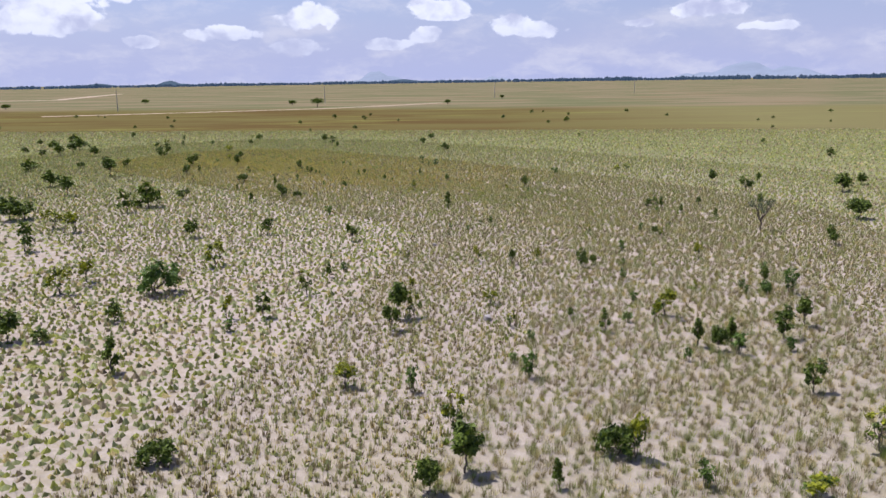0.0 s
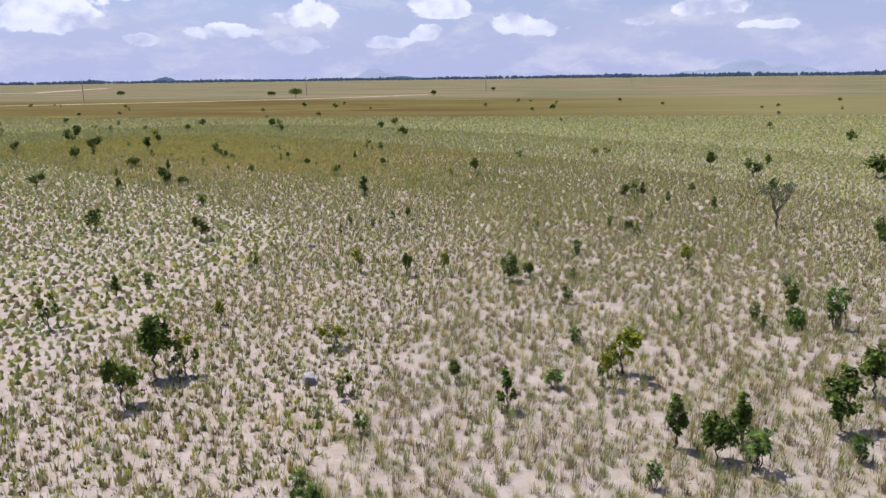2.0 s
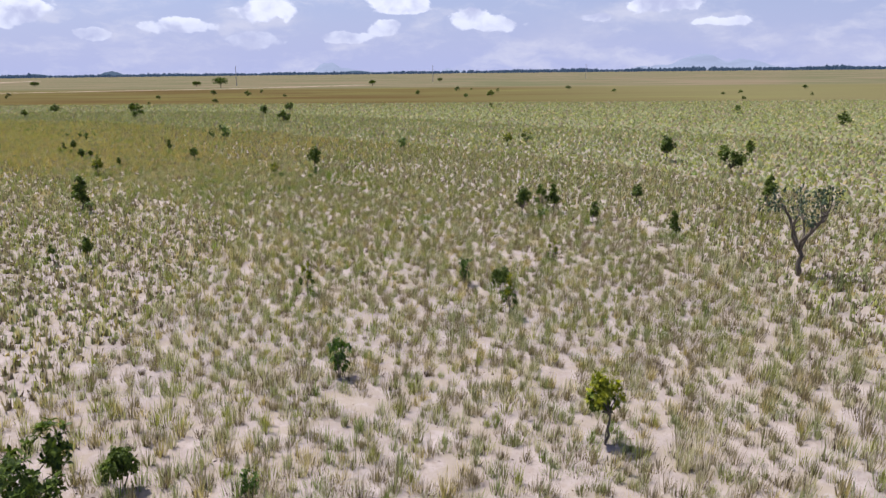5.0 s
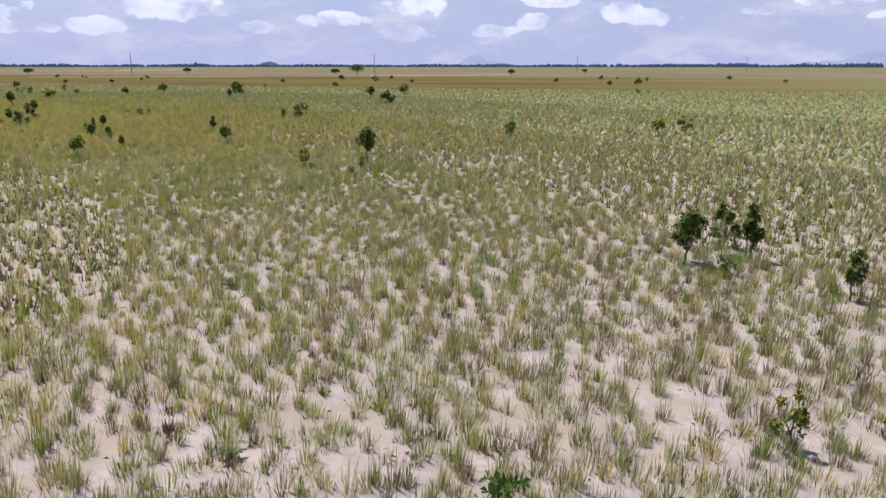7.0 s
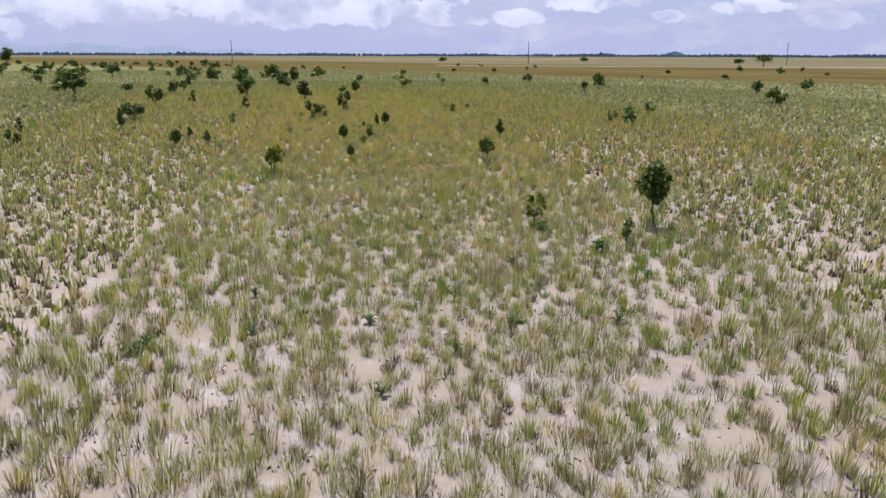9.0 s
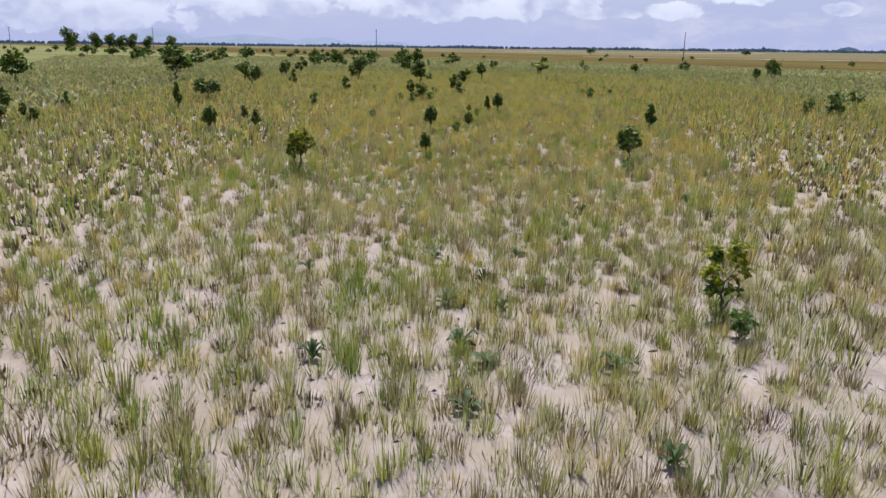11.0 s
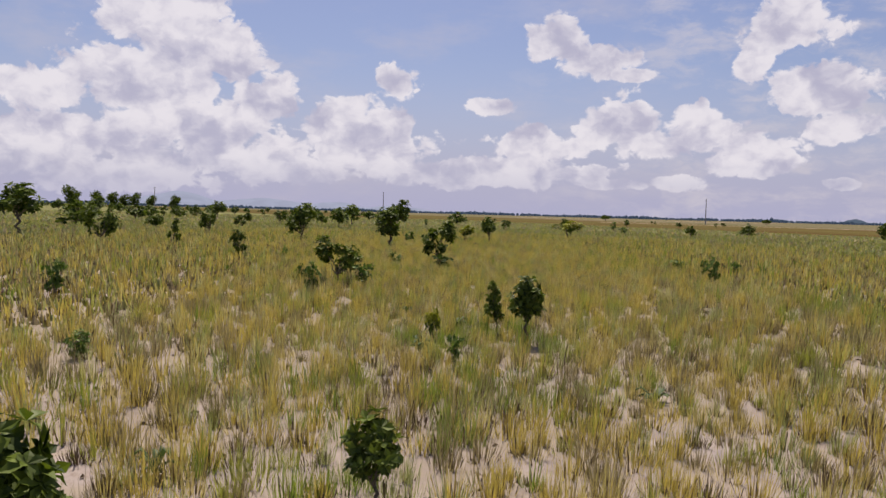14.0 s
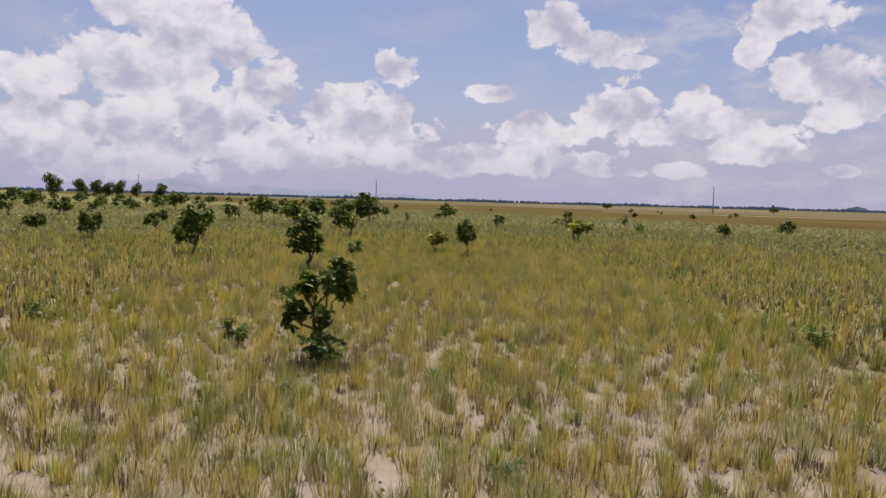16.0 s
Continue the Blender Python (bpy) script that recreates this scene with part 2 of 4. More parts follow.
LEAF_YELLOW = leaf_material("leaf_yellow", (0.05, 0.07, 0.009), (0.4, 0.41, 0.03), 0.34, 0.5, 1.1, 0.2)
LEAF_SHRUB = leaf_material("leaf_shrub", (0.025, 0.06, 0.014), (0.16, 0.25, 0.05), 0.3, 0.5, 1.0, 0.2)
LEAF_RUST = leaf_material("leaf_rust", (0.06, 0.02, 0.012), (0.22, 0.075, 0.04), 0.2, 0.6)
LEAF_GREY = leaf_material("leaf_grey", (0.04, 0.065, 0.045), (0.13, 0.17, 0.11), 0.25, 0.55)
LEAF_BROAD = leaf_material("leaf_broad", (0.025, 0.05, 0.025), (0.1, 0.145, 0.06), 0.2, 0.5, 1.0, 0.15)
BARK = rough_material("bark", (0.05, 0.038, 0.03), (0.19, 0.155, 0.12), 22.0, 0.9, 0.7)
POLE = rough_material("weathered_concrete", (0.22, 0.215, 0.21), (0.4, 0.39, 0.38), 3.0, 0.8, 0.2)
STONE = rough_material("weathered_stone", (0.16, 0.145, 0.15), (0.36, 0.335, 0.36), 9.0, 0.9, 0.5)
ROADSTUFF = rough_material("laterite_gravel", (0.25, 0.18, 0.14), (0.36, 0.28, 0.225), 0.8, 0.95, 0.14)


def ground_material():
    m, t, p = fresh("savanna_soil")
    pos = t.nodes.new("ShaderNodeNewGeometry").outputs["Position"]
    ax = t.nodes.new("ShaderNodeSeparateXYZ")
    t.links.new(pos, ax.inputs[0])
    X, Y = ax.outputs[0], ax.outputs[1]
    fine = noise_node(t, pos, 9.0, 8.0, 0.7).outputs[0]
    mid = noise_node(t, pos, 1.1, 5.0, 0.6).outputs[0]
    wide = noise_node(t, pos, 0.05, 4.0, 0.6).outputs[0]
    sand = mix_node(t, step_node(t, mid, 0.3, 0.7), (0.255, 0.217, 0.208), (0.348, 0.3, 0.292))
    sand = mix_node(t, math_node(t, "MULTIPLY", step_node(t, fine, 0.5, 0.66), 0.7), sand, (0.2, 0.155, 0.13))
    sand = mix_node(t, math_node(t, "MULTIPLY", step_node(t, wide, 0.45, 0.65), 0.35), sand, (0.33, 0.26, 0.225))
    blot = noise_node(t, pos, 3.3, 5.0, 0.65).outputs[0]
    sand = mix_node(t, math_node(t, "MULTIPLY", step_node(t, blot, 0.5, 0.68), 0.45), sand, (0.235, 0.185, 0.155))
    matted = noise_node(t, pos, 0.85, 5.0, 0.62).outputs[0]
    litter = mix_node(t, fine, (0.2, 0.16, 0.125), (0.33, 0.28, 0.225))
    closed = step_node(t, Y, 55.0, 150.0)
    bare = math_node(t, "SUBTRACT", math_node(t, "SUBTRACT", 0.86, math_node(t, "MULTIPLY", matted, 0.85)), math_node(t, "MULTIPLY", closed, 0.05))
    sand = mix_node(t, math_node(t, "MULTIPLY", step_node(t, bare, 0.435, 0.345), 0.6), sand, litter)
    # sward that closes up away from the open sandy stretch
    tuft = noise_node(t, pos, 2.2, 6.0, 0.7).outputs[0]
    sward = mix_node(t, step_node(t, tuft, 0.35, 0.65), (0.125, 0.125, 0.06), (0.21, 0.205, 0.105))
    sward = mix_node(t, step_node(t, noise_node(t, pos, 0.02, 4.0, 0.6).outputs[0], 0.42, 0.6), sward, mix_node(t, tuft, (0.105, 0.112, 0.048), (0.17, 0.174, 0.078)))
    # the damp, rusty depression beyond, with yellow reeds, and the plain behind it
    long_vec = vec_node(t, "MULTIPLY", pos, (0.006, 0.022, 1.0)).outputs[0]
    streak = noise_node(t, long_vec, 1.0, 6.0, 0.62).outputs[0]
    streak2 = noise_node(t, vec_node(t, "ADD", long_vec, (7.3, 2.1, 0.0)).outputs[0], 1.4, 6.0, 0.65).outputs[0]
    rust = mix_node(t, step_node(t, streak, 0.36, 0.62), (0.085, 0.058, 0.026), (0.104, 0.088, 0.037))
    rust = mix_node(t, step_node(t, streak2, 0.52, 0.66), rust, (0.128, 0.119, 0.041))
    # drier, olive grass in its eastern half
    rust = mix_node(t, math_node(t, "MULTIPLY", step_node(t, X, 10.0, 170.0), 0.7), rust, (0.15, 0.138, 0.07))
    plain = mix_node(t, step_node(t, streak, 0.42, 0.58), (0.165, 0.132, 0.09), (0.105, 0.108, 0.06))
    plain = mix_node(t, step_node(t, streak2, 0.55, 0.68), plain, (0.165, 0.115, 0.075))
    edge = math_node(t, "ADD", Y, math_node(t, "MULTIPLY", math_node(t, "SUBTRACT", noise_node(t, pos, 0.013, 4.0, 0.6).outputs[0], 0.5), 30.0))
    edge = math_node(t, "ADD", edge, math_node(t, "MULTIPLY", X, 0.1))
    dist = vec_node(t, "LENGTH", vec_node(t, "MULTIPLY", vec_node(t, "SUBTRACT", pos, (-5.0, 105.0, 0.0)).outputs[0], (1.0, 0.9, 0.0)).outputs[0]).outputs["Value"]
    dist = math_node(t, "ADD", dist, math_node(t, "MULTIPLY", math_node(t, "SUBTRACT", wide, 0.5), 60.0))
    col = mix_node(t, step_node(t, dist, 35.0, 140.0), sand, sward)
    col = mix_node(t, step_node(t, math_node(t, "ADD", edge, math_node(t, "MULTIPLY", tuft, 20.0)), 284.0, 318.0), col, rust)
    col = mix_node(t, step_node(t, edge, 520.0, 600.0), col, plain)
    t.links.new(col, p.inputs["Base Color"])
    p.inputs["Roughness"].default_value = 0.95
    p.inputs["Specular IOR Level"].default_value = 0.0
    b = t.nodes.new("ShaderNodeBump")
    b.inputs["Strength"].default_value, b.inputs["Distance"].default_value = 0.6, 0.03
    t.links.new(math_node(t, "ADD", fine, mid), b.inputs["Height"])
    t.links.new(b.outputs[0], p.inputs["Normal"])
    return m


def far_glow_material(name, colour):
    """Distance seen through kilometres of bright air: the haze is painted as emission."""
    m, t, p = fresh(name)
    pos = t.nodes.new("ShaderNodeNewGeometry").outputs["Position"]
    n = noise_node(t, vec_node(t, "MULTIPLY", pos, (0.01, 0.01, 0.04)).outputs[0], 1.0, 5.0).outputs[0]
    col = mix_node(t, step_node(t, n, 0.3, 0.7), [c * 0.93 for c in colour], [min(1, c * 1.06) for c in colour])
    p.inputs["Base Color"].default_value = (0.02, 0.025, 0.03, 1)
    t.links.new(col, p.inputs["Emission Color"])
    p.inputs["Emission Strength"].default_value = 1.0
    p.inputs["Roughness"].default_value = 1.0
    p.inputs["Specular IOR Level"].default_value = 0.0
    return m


# ---- mesh helpers ----
def mesh_of(name, verts, faces, mats, slots=None, smooth=False):
    """A mesh from arrays: verts (n, 3), faces (m, 3) of corners."""
    verts, faces = np.asarray(verts, np.float32), np.asarray(faces, np.int32)
    me = bpy.data.meshes.new(name)
    me.vertices.add(len(verts))
    me.vertices.foreach_set("co", verts.ravel())
    k = faces.shape[1]
    me.loops.add(len(faces) * k)
    me.loops.foreach_set("vertex_index", faces.ravel())
    me.polygons.add(len(faces))
    me.polygons.foreach_set("loop_start", np.arange(0, len(faces) * k, k, dtype=np.int32))
    for mt in mats:
        me.materials.append(mt)
    if slots is not None:
        me.polygons.foreach_set("material_index", np.asarray(slots, np.int32))
    me.polygons.foreach_set("use_smooth", np.full(len(faces), smooth))
    me.update()
    me.validate()
    return me


def part(name, me, parent, label=""):
    ob = new(name, me)
    ob.parent = parent
    return tagged(ob, label)


def tube(points, radii, sides=6):
    """A bent, tapering stem through the points."""
    pts = [Vector(p) for p in points]
    verts, faces = [], []
    for i, c in enumerate(pts):
        d = (pts[min(i + 1, len(pts) - 1)] - pts[max(i - 1, 0)]).normalized()
        u = d.orthogonal().normalized()
        v = d.cross(u)
        for s in range(sides):
            a = 2 * math.pi * s / sides
            verts.append(c + (u * math.cos(a) + v * math.sin(a)) * radii[i])
    for i in range(len(pts) - 1):
        for s in range(sides):
            a, b = i * sides + s, i * sides + (s + 1) % sides
            faces += [(a, b, b + sides), (a, b + sides, a + sides)]
    top = (len(pts) - 1) * sides
    for s in range(1, sides - 1):
        faces.append((top, top + s, top + s + 1))
    return np.array([tuple(v) for v in verts]), np.array(faces)


def bend(rng, start, end, n=5, wobble=0.06):
    a, b = Vector(start), Vector(end)
    size = (b - a).length
    pts = []
    for i in range(n):
        f = i / (n - 1)
        p = a.lerp(b, f)
        if 0 < i < n - 1:
            p += Vector((rng.uniform(-1, 1), rng.uniform(-1, 1), rng.uniform(-0.4, 0.4))) * wobble * size
        pts.append(p)
    return pts


def leaves(rng, heaps, count, size, droop=0.2):
    """Broad folded leaves spread through the heaps (centre, radius): folded along the midrib."""
    which = rng.choice(len(heaps), count, p=np.array([h[1] ** 2 for h in heaps]) / sum(h[1] ** 2 for h in heaps))
    centre = np.array([h[0] for h in heaps], float)[which]
    rad = np.array([h[1] for h in heaps], float)[which]
    d = rng.normal(size=(count, 3))
    d /= np.linalg.norm(d, axis=1)[:, None]
    r = rad * rng.uniform(0.35, 1.0, count) ** 0.6 * (1 + 0.25 * rng.normal(size=count).clip(-1, 1.6))
    base = centre + d * r[:, None] * (1.0, 1.0, 0.85)
    along = d * 0.8 + rng.normal(size=(count, 3)) * 0.55 + (0, 0, 0.35 - droop)
    along /= np.linalg.norm(along, axis=1)[:, None]
    side = np.cross(along, rng.normal(size=(count, 3)))
    side /= np.linalg.norm(side, axis=1)[:, None] + 1e-9
    up = np.cross(side, along)
    L = (size * rng.uniform(0.65, 1.3, count))[:, None]
    w = L * 0.3
    v = np.stack([base, base + along * L * 0.6 + side * w + up * L * 0.12, base + along * L - up * L * 0.06, base + along * L * 0.6 - side * w + up * L * 0.12], 1)
    f = np.array([(0, 1, 2), (0, 2, 3)])
    return v.reshape(-1, 3), (np.arange(count)[:, None, None] * 4 + f).reshape(-1, 3)


# the stretch of plain that lies under the flight
LINE = np.array([(5, -10), (15, 22), (25, 54), (30, 92), (30, 110), (22, 126), (12, 137), (-6, 153), (-24, 172), (-62, 202)], float)


def off_line(p, line):
    best = np.full(len(p), 1e9)
    for a, b in zip(line, line[1:]):
        ab = b - a
        u = np.clip(((p - a) @ ab) / (ab @ ab), 0, 1)
        best = np.minimum(best, np.linalg.norm(p - a - u[:, None] * ab, axis=1))
    return best


# ---- ground ----
def spread(lo, hi, mid, n):
    """Grid lines that crowd round mid and thin out towards lo and hi."""
    u = np.linspace(-1, 1, n)
    s = np.sinh(u * 5.2) / np.sinh(5.2)
    return np.where(s < 0, mid + s * (mid - lo), mid + s * (hi - mid))


def relief_at(x, y):
    """Slight swells of the sandy ground, over a shallow basin under the first stretch."""
    swell = 0.045 * np.sin(x * 0.9 + 1.3 * np.sin(y * 0.35)) * np.sin(y * 0.8 + np.sin(x * 0.5)) + 0.05 * np.sin(x * 0.13 + 1.0) * np.sin(y * 0.11)
    return swell - basin_at(x, y)


def basin_at(x, y):
    """Depth of the basin, which rises gently towards the far plain."""
    depth = np.interp(y, (-40.0, 95.0, 125.0, 150.0, 175.0), (0.72, 0.72, 0.45, 0.25, 0.0))
    return depth * np.clip(1.9 - np.abs(x - 18.0) / 60.0, 0.0, 1.0)


def make_ground():
    gx, gy = spread(-4600, 4600, -5, 220), spread(-4600, 4600, 110, 220)
    x, y = np.meshgrid(gx, gy)
    fade = np.clip(1.3 - np.hypot(x + 5, y - 120) / 160, 0, 1)
    z = (relief_at(x, y) + basin_at(x, y)) * fade - basin_at(x, y)
    v = np.stack([x, y, z], -1).reshape(-1, 3)
    i = np.arange(220 * 220).reshape(220, 220)
    a, b, c, d = i[:-1, :-1].ravel(), i[:-1, 1:].ravel(), i[1:, 1:].ravel(), i[1:, :-1].ravel()
    me = mesh_of("ground", v, np.stack([a, b, c, d], 1), [ground_material()], smooth=True)
    tagged(new("ground", me), "pale sandy savanna soil reaching to the horizon", "ground", kind="structure")


make_ground()


def strip(name, points, width, lift, material, label):
    """A track laid on the ground along a line."""
    verts, faces = [], []
    pts = [Vector((*p, 0)) for p in points]
    fine = []
    for a, b in zip(pts, pts[1:]):
        n = max(2, int((b - a).length / 12))
        fine += [a.lerp(b, k / n) for k in range(n)]
    fine.append(pts[-1])
    rng = random.Random(len(points))
    for i, p in enumerate(fine):
        d = (fine[min(i + 1, len(fine) - 1)] - fine[max(i - 1, 0)]).normalized()
        s = Vector((-d.y, d.x, 0))
        w = width * rng.uniform(0.8, 1.2) / 2
        for k, z in ((-1.25, -0.02), (-1, lift), (1, lift), (1.25, -0.02)):
            verts.append(tuple(p + s * w * k + Vector((0, 0, z))))
    for i in range(len(fine) - 1):
        for k in range(3):
            a = i * 4 + k
            faces.append((a, a + 4, a + 5, a + 1))
    me = mesh_of(name, verts, faces, [material])
    return tagged(new(name, me), label, "road", kind="structure")


strip("road", [(-285, 494), (-200, 533), (-117, 576), (-65, 632), (-28, 683)], 6.0, 0.06, ROADSTUFF, "straight pale laterite road on a low embankment across the plain")
strip("road", [(-760, 900), (-600, 940), (-540, 973), (-590, 1150), (-660, 1410)], 12.0, 0.1, ROADSTUFF, "faint pale track crossing the far plain")


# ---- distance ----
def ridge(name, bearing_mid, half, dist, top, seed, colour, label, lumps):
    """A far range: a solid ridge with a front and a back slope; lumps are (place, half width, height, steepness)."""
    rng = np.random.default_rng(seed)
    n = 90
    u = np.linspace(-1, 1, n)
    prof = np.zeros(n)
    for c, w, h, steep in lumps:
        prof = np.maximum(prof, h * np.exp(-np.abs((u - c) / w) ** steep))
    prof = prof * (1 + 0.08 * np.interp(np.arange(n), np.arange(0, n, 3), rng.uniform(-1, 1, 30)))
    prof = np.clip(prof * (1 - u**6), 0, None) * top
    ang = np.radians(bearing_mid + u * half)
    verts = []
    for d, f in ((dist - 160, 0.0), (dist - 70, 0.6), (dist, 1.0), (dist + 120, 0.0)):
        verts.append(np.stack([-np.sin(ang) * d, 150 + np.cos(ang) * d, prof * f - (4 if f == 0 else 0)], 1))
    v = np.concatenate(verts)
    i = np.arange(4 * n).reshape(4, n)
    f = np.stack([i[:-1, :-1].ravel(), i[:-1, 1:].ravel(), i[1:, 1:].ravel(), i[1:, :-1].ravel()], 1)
    me = mesh_of(name, v, f, [far_glow_material(name, colour)], smooth=True)
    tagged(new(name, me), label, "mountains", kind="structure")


# pale blue of air haze, put into the ranges' own glow
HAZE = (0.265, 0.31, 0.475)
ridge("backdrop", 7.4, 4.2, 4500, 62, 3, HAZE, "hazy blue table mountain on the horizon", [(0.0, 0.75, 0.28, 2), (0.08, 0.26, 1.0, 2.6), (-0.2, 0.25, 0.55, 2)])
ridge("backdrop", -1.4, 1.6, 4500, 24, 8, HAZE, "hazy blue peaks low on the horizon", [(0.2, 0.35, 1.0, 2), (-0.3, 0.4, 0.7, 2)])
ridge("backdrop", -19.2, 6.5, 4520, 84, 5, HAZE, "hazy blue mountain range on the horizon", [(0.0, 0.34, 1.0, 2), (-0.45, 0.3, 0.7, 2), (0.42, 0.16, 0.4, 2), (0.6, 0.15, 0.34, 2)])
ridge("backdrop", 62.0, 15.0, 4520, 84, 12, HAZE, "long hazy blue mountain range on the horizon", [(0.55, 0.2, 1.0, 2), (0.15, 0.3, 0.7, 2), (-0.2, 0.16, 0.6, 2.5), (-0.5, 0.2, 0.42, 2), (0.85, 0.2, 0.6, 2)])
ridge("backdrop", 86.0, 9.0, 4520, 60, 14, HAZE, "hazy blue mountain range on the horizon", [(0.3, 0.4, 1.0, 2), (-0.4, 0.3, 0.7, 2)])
# the nearer hills glow too: dark green with haze mixed into the colour
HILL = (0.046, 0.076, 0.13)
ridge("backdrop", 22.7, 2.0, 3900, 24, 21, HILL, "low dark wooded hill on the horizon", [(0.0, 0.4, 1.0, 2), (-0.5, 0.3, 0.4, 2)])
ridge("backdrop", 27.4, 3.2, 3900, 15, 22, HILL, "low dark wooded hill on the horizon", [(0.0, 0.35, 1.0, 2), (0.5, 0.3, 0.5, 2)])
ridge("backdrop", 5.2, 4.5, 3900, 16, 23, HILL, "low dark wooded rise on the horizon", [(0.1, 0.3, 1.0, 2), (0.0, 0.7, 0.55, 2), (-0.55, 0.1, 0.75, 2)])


def far_woods():
    """The closed line of woods at the edge of the plain: thousands of rounded crowns."""
    rng = np.random.default_rng(77)
    n = 2800
    ang = np.radians(rng.uniform(-62, 118, n))
    d = rng.uniform(3050, 3450, n)
    hgt = rng.uniform(9.0, 11.5, n) * (1 + 0.25 * np.sin(ang * 23) * np.sin(ang * 61)) * np.where(ang < -0.05, 1.3, 1.0)
    rad = rng.uniform(5, 11, n)
    k = 7
    t = np.arange(k) * 2 * math.pi / k
    ring0 = np.stack([np.cos(t), np.sin(t), np.zeros(k)], 1)
    ring1 = np.stack([np.cos(t + 0.4) * 0.85, np.sin(t + 0.4) * 0.85, np.full(k, 0.6)], 1)
    unit = np.concatenate([ring0, ring1, [[0, 0, 1.0]]])
    jit = 1 + 0.14 * rng.normal(size=(n, len(unit), 1))
    v = unit[None] * jit * np.stack([rad, rad, hgt], 1)[:, None]
    v += np.stack([-np.sin(ang) * d, 150 + np.cos(ang) * d, np.full(n, -0.3)], 1)[:, None]
    f = []
    for s in range(k):
        q = (s + 1) % k
        f += [(s, q, k + s), (q, k + q, k + s), (k + s, k + q, 2 * k)]
    f = np.array(f)
    faces = (np.arange(n)[:, None, None] * len(unit) + f).reshape(-1, 3)
    # crowns emit a dark blue: distance haze put into their colour
    me = mesh_of("woodland", v.reshape(-1, 3), faces, [far_glow_material("woodland", (0.024, 0.043, 0.082))])
    tagged(new("woodland", me), "dark continuous line of woods along the horizon", "woods", kind="stuff")


far_woods()


def power_pole():
    base = tagged(new("power_pole"), "tall weathered concrete power pole with a wooden cross-arm", "power pole", "power line")
    v, f = tube([(0, 0, -0.3), (0, 0, 8), (0, 0, 15.6)], [0.34, 0.27, 0.19], 8)
    part("pole", mesh_of("pole", v, f, [POLE]), base)
    v, f = tube([(-1.2, 0, 14.9), (0, 0.02, 14.92), (1.2, 0, 14.9)], [0.09, 0.1, 0.09], 4)
    part("cross_arm", mesh_of("cross_arm", v, f, [BARK]), base)
    ins = mesh_of("insulator", *tube([(0, 0, 0), (0, 0, 0.12), (0, 0, 0.3)], [0.05, 0.1, 0.03], 6), [POLE])
    for x in (-1.05, 0.0, 1.05):
        o = part("insulator", ins, base)
        o.location = (x, 0, 15.0 if x else 15.6)
    return base


first_pole = power_pole()
first_pole.matrix_basis = pose(-273, 579, 0, 0, 0, -49)
for px, py in ((-428, 445), (-553, 337), (-640, 262), (-135, 698), (23, 835), (203, 990)):
    copy_thing(first_pole, pose(px, py, 0, 0, 0, -49))


# ---- trees and shrubs ----
def rosettes(rng, lobes, each, per, size):
    """Tufts of stiff folded leaves at the twig ends, spread over the lobes (centre, radius)."""
    tips, axes = [], []
    for c, r in lobes:
        n = max(4, int(each * (r / 0.3) ** 1.6))
        d = rng.normal(size=(n, 3))
        d[:, 2] = d[:, 2] * 0.9 + 0.15
        d /= np.linalg.norm(d, axis=1)[:, None]
        tips.append(np.array(c) + d * (r * rng.uniform(0.35, 1.08, n) ** 0.7)[:, None])
        axes.append(d * 0.75 + (0, 0, 0.55) + rng.normal(size=(n, 3)) * 0.2)
    tips, axes = np.repeat(np.concatenate(tips), per, 0), np.repeat(np.concatenate(axes), per, 0)
    axes /= np.linalg.norm(axes, axis=1)[:, None]
    m = len(tips)
    u = np.cross(axes, (0.31, 0.77, 0.55))
    u /= np.linalg.norm(u, axis=1)[:, None]
    w = np.cross(axes, u)
    a = np.arange(m) * 2.4 + rng.uniform(-0.4, 0.4, m)
    rise = rng.uniform(-0.35, 0.9, m)[:, None]
    along = (u * np.cos(a)[:, None] + w * np.sin(a)[:, None]) + axes * rise
    along /= np.linalg.norm(along, axis=1)[:, None]
    side = np.cross(along, axes)
    side /= np.linalg.norm(side, axis=1)[:, None] + 1e-9
    up = np.cross(side, along)
    L = (size * rng.uniform(0.6, 1.25, m))[:, None]
    half = L * rng.uniform(0.22, 0.34, m)[:, None]
    rib, tip = tips + along * L * 0.55 - up * L * 0.04, tips + along * L - up * L * rng.uniform(0.0, 0.3, m)[:, None]
    v = np.stack([tips, rib + side * half + up * L * 0.1, rib, rib - side * half + up * L * 0.1, tip], 1)
    f = np.array([(0, 2, 1), (0, 3, 2), (1, 2, 4), (2, 3, 4)])
    return v.reshape(-1, 3), (np.arange(m)[:, None, None] * 5 + f).reshape(-1, 3)


# crowns as lobes (x, y, height, radius), for a tree of height 1 and crown width 1
ROUND = [(0, 0, 0.84, 0.22), (0.22, 0.05, 0.7, 0.22), (-0.2, 0.14, 0.68, 0.22), (-0.05, -0.24, 0.66, 0.2), (0.06, 0.22, 0.55, 0.18), (0.14, -0.14, 0.5, 0.16)]
FORKED = [(0.26, 0.06, 0.84, 0.22), (0.3, -0.06, 0.64, 0.17), (-0.26, 0.02, 0.6, 0.22), (-0.36, -0.12, 0.48, 0.13), (-0.1, 0.2, 0.78, 0.13), (0.02, -0.2, 0.42, 0.12)]
COLUMN = [(0.02, 0, 0.9, 0.16), (-0.14, 0.1, 0.77, 0.21), (0.16, -0.06, 0.68, 0.23), (-0.12, -0.12, 0.56, 0.25), (0.16, 0.14, 0.47, 0.23), (-0.2, 0.06, 0.4, 0.18)]
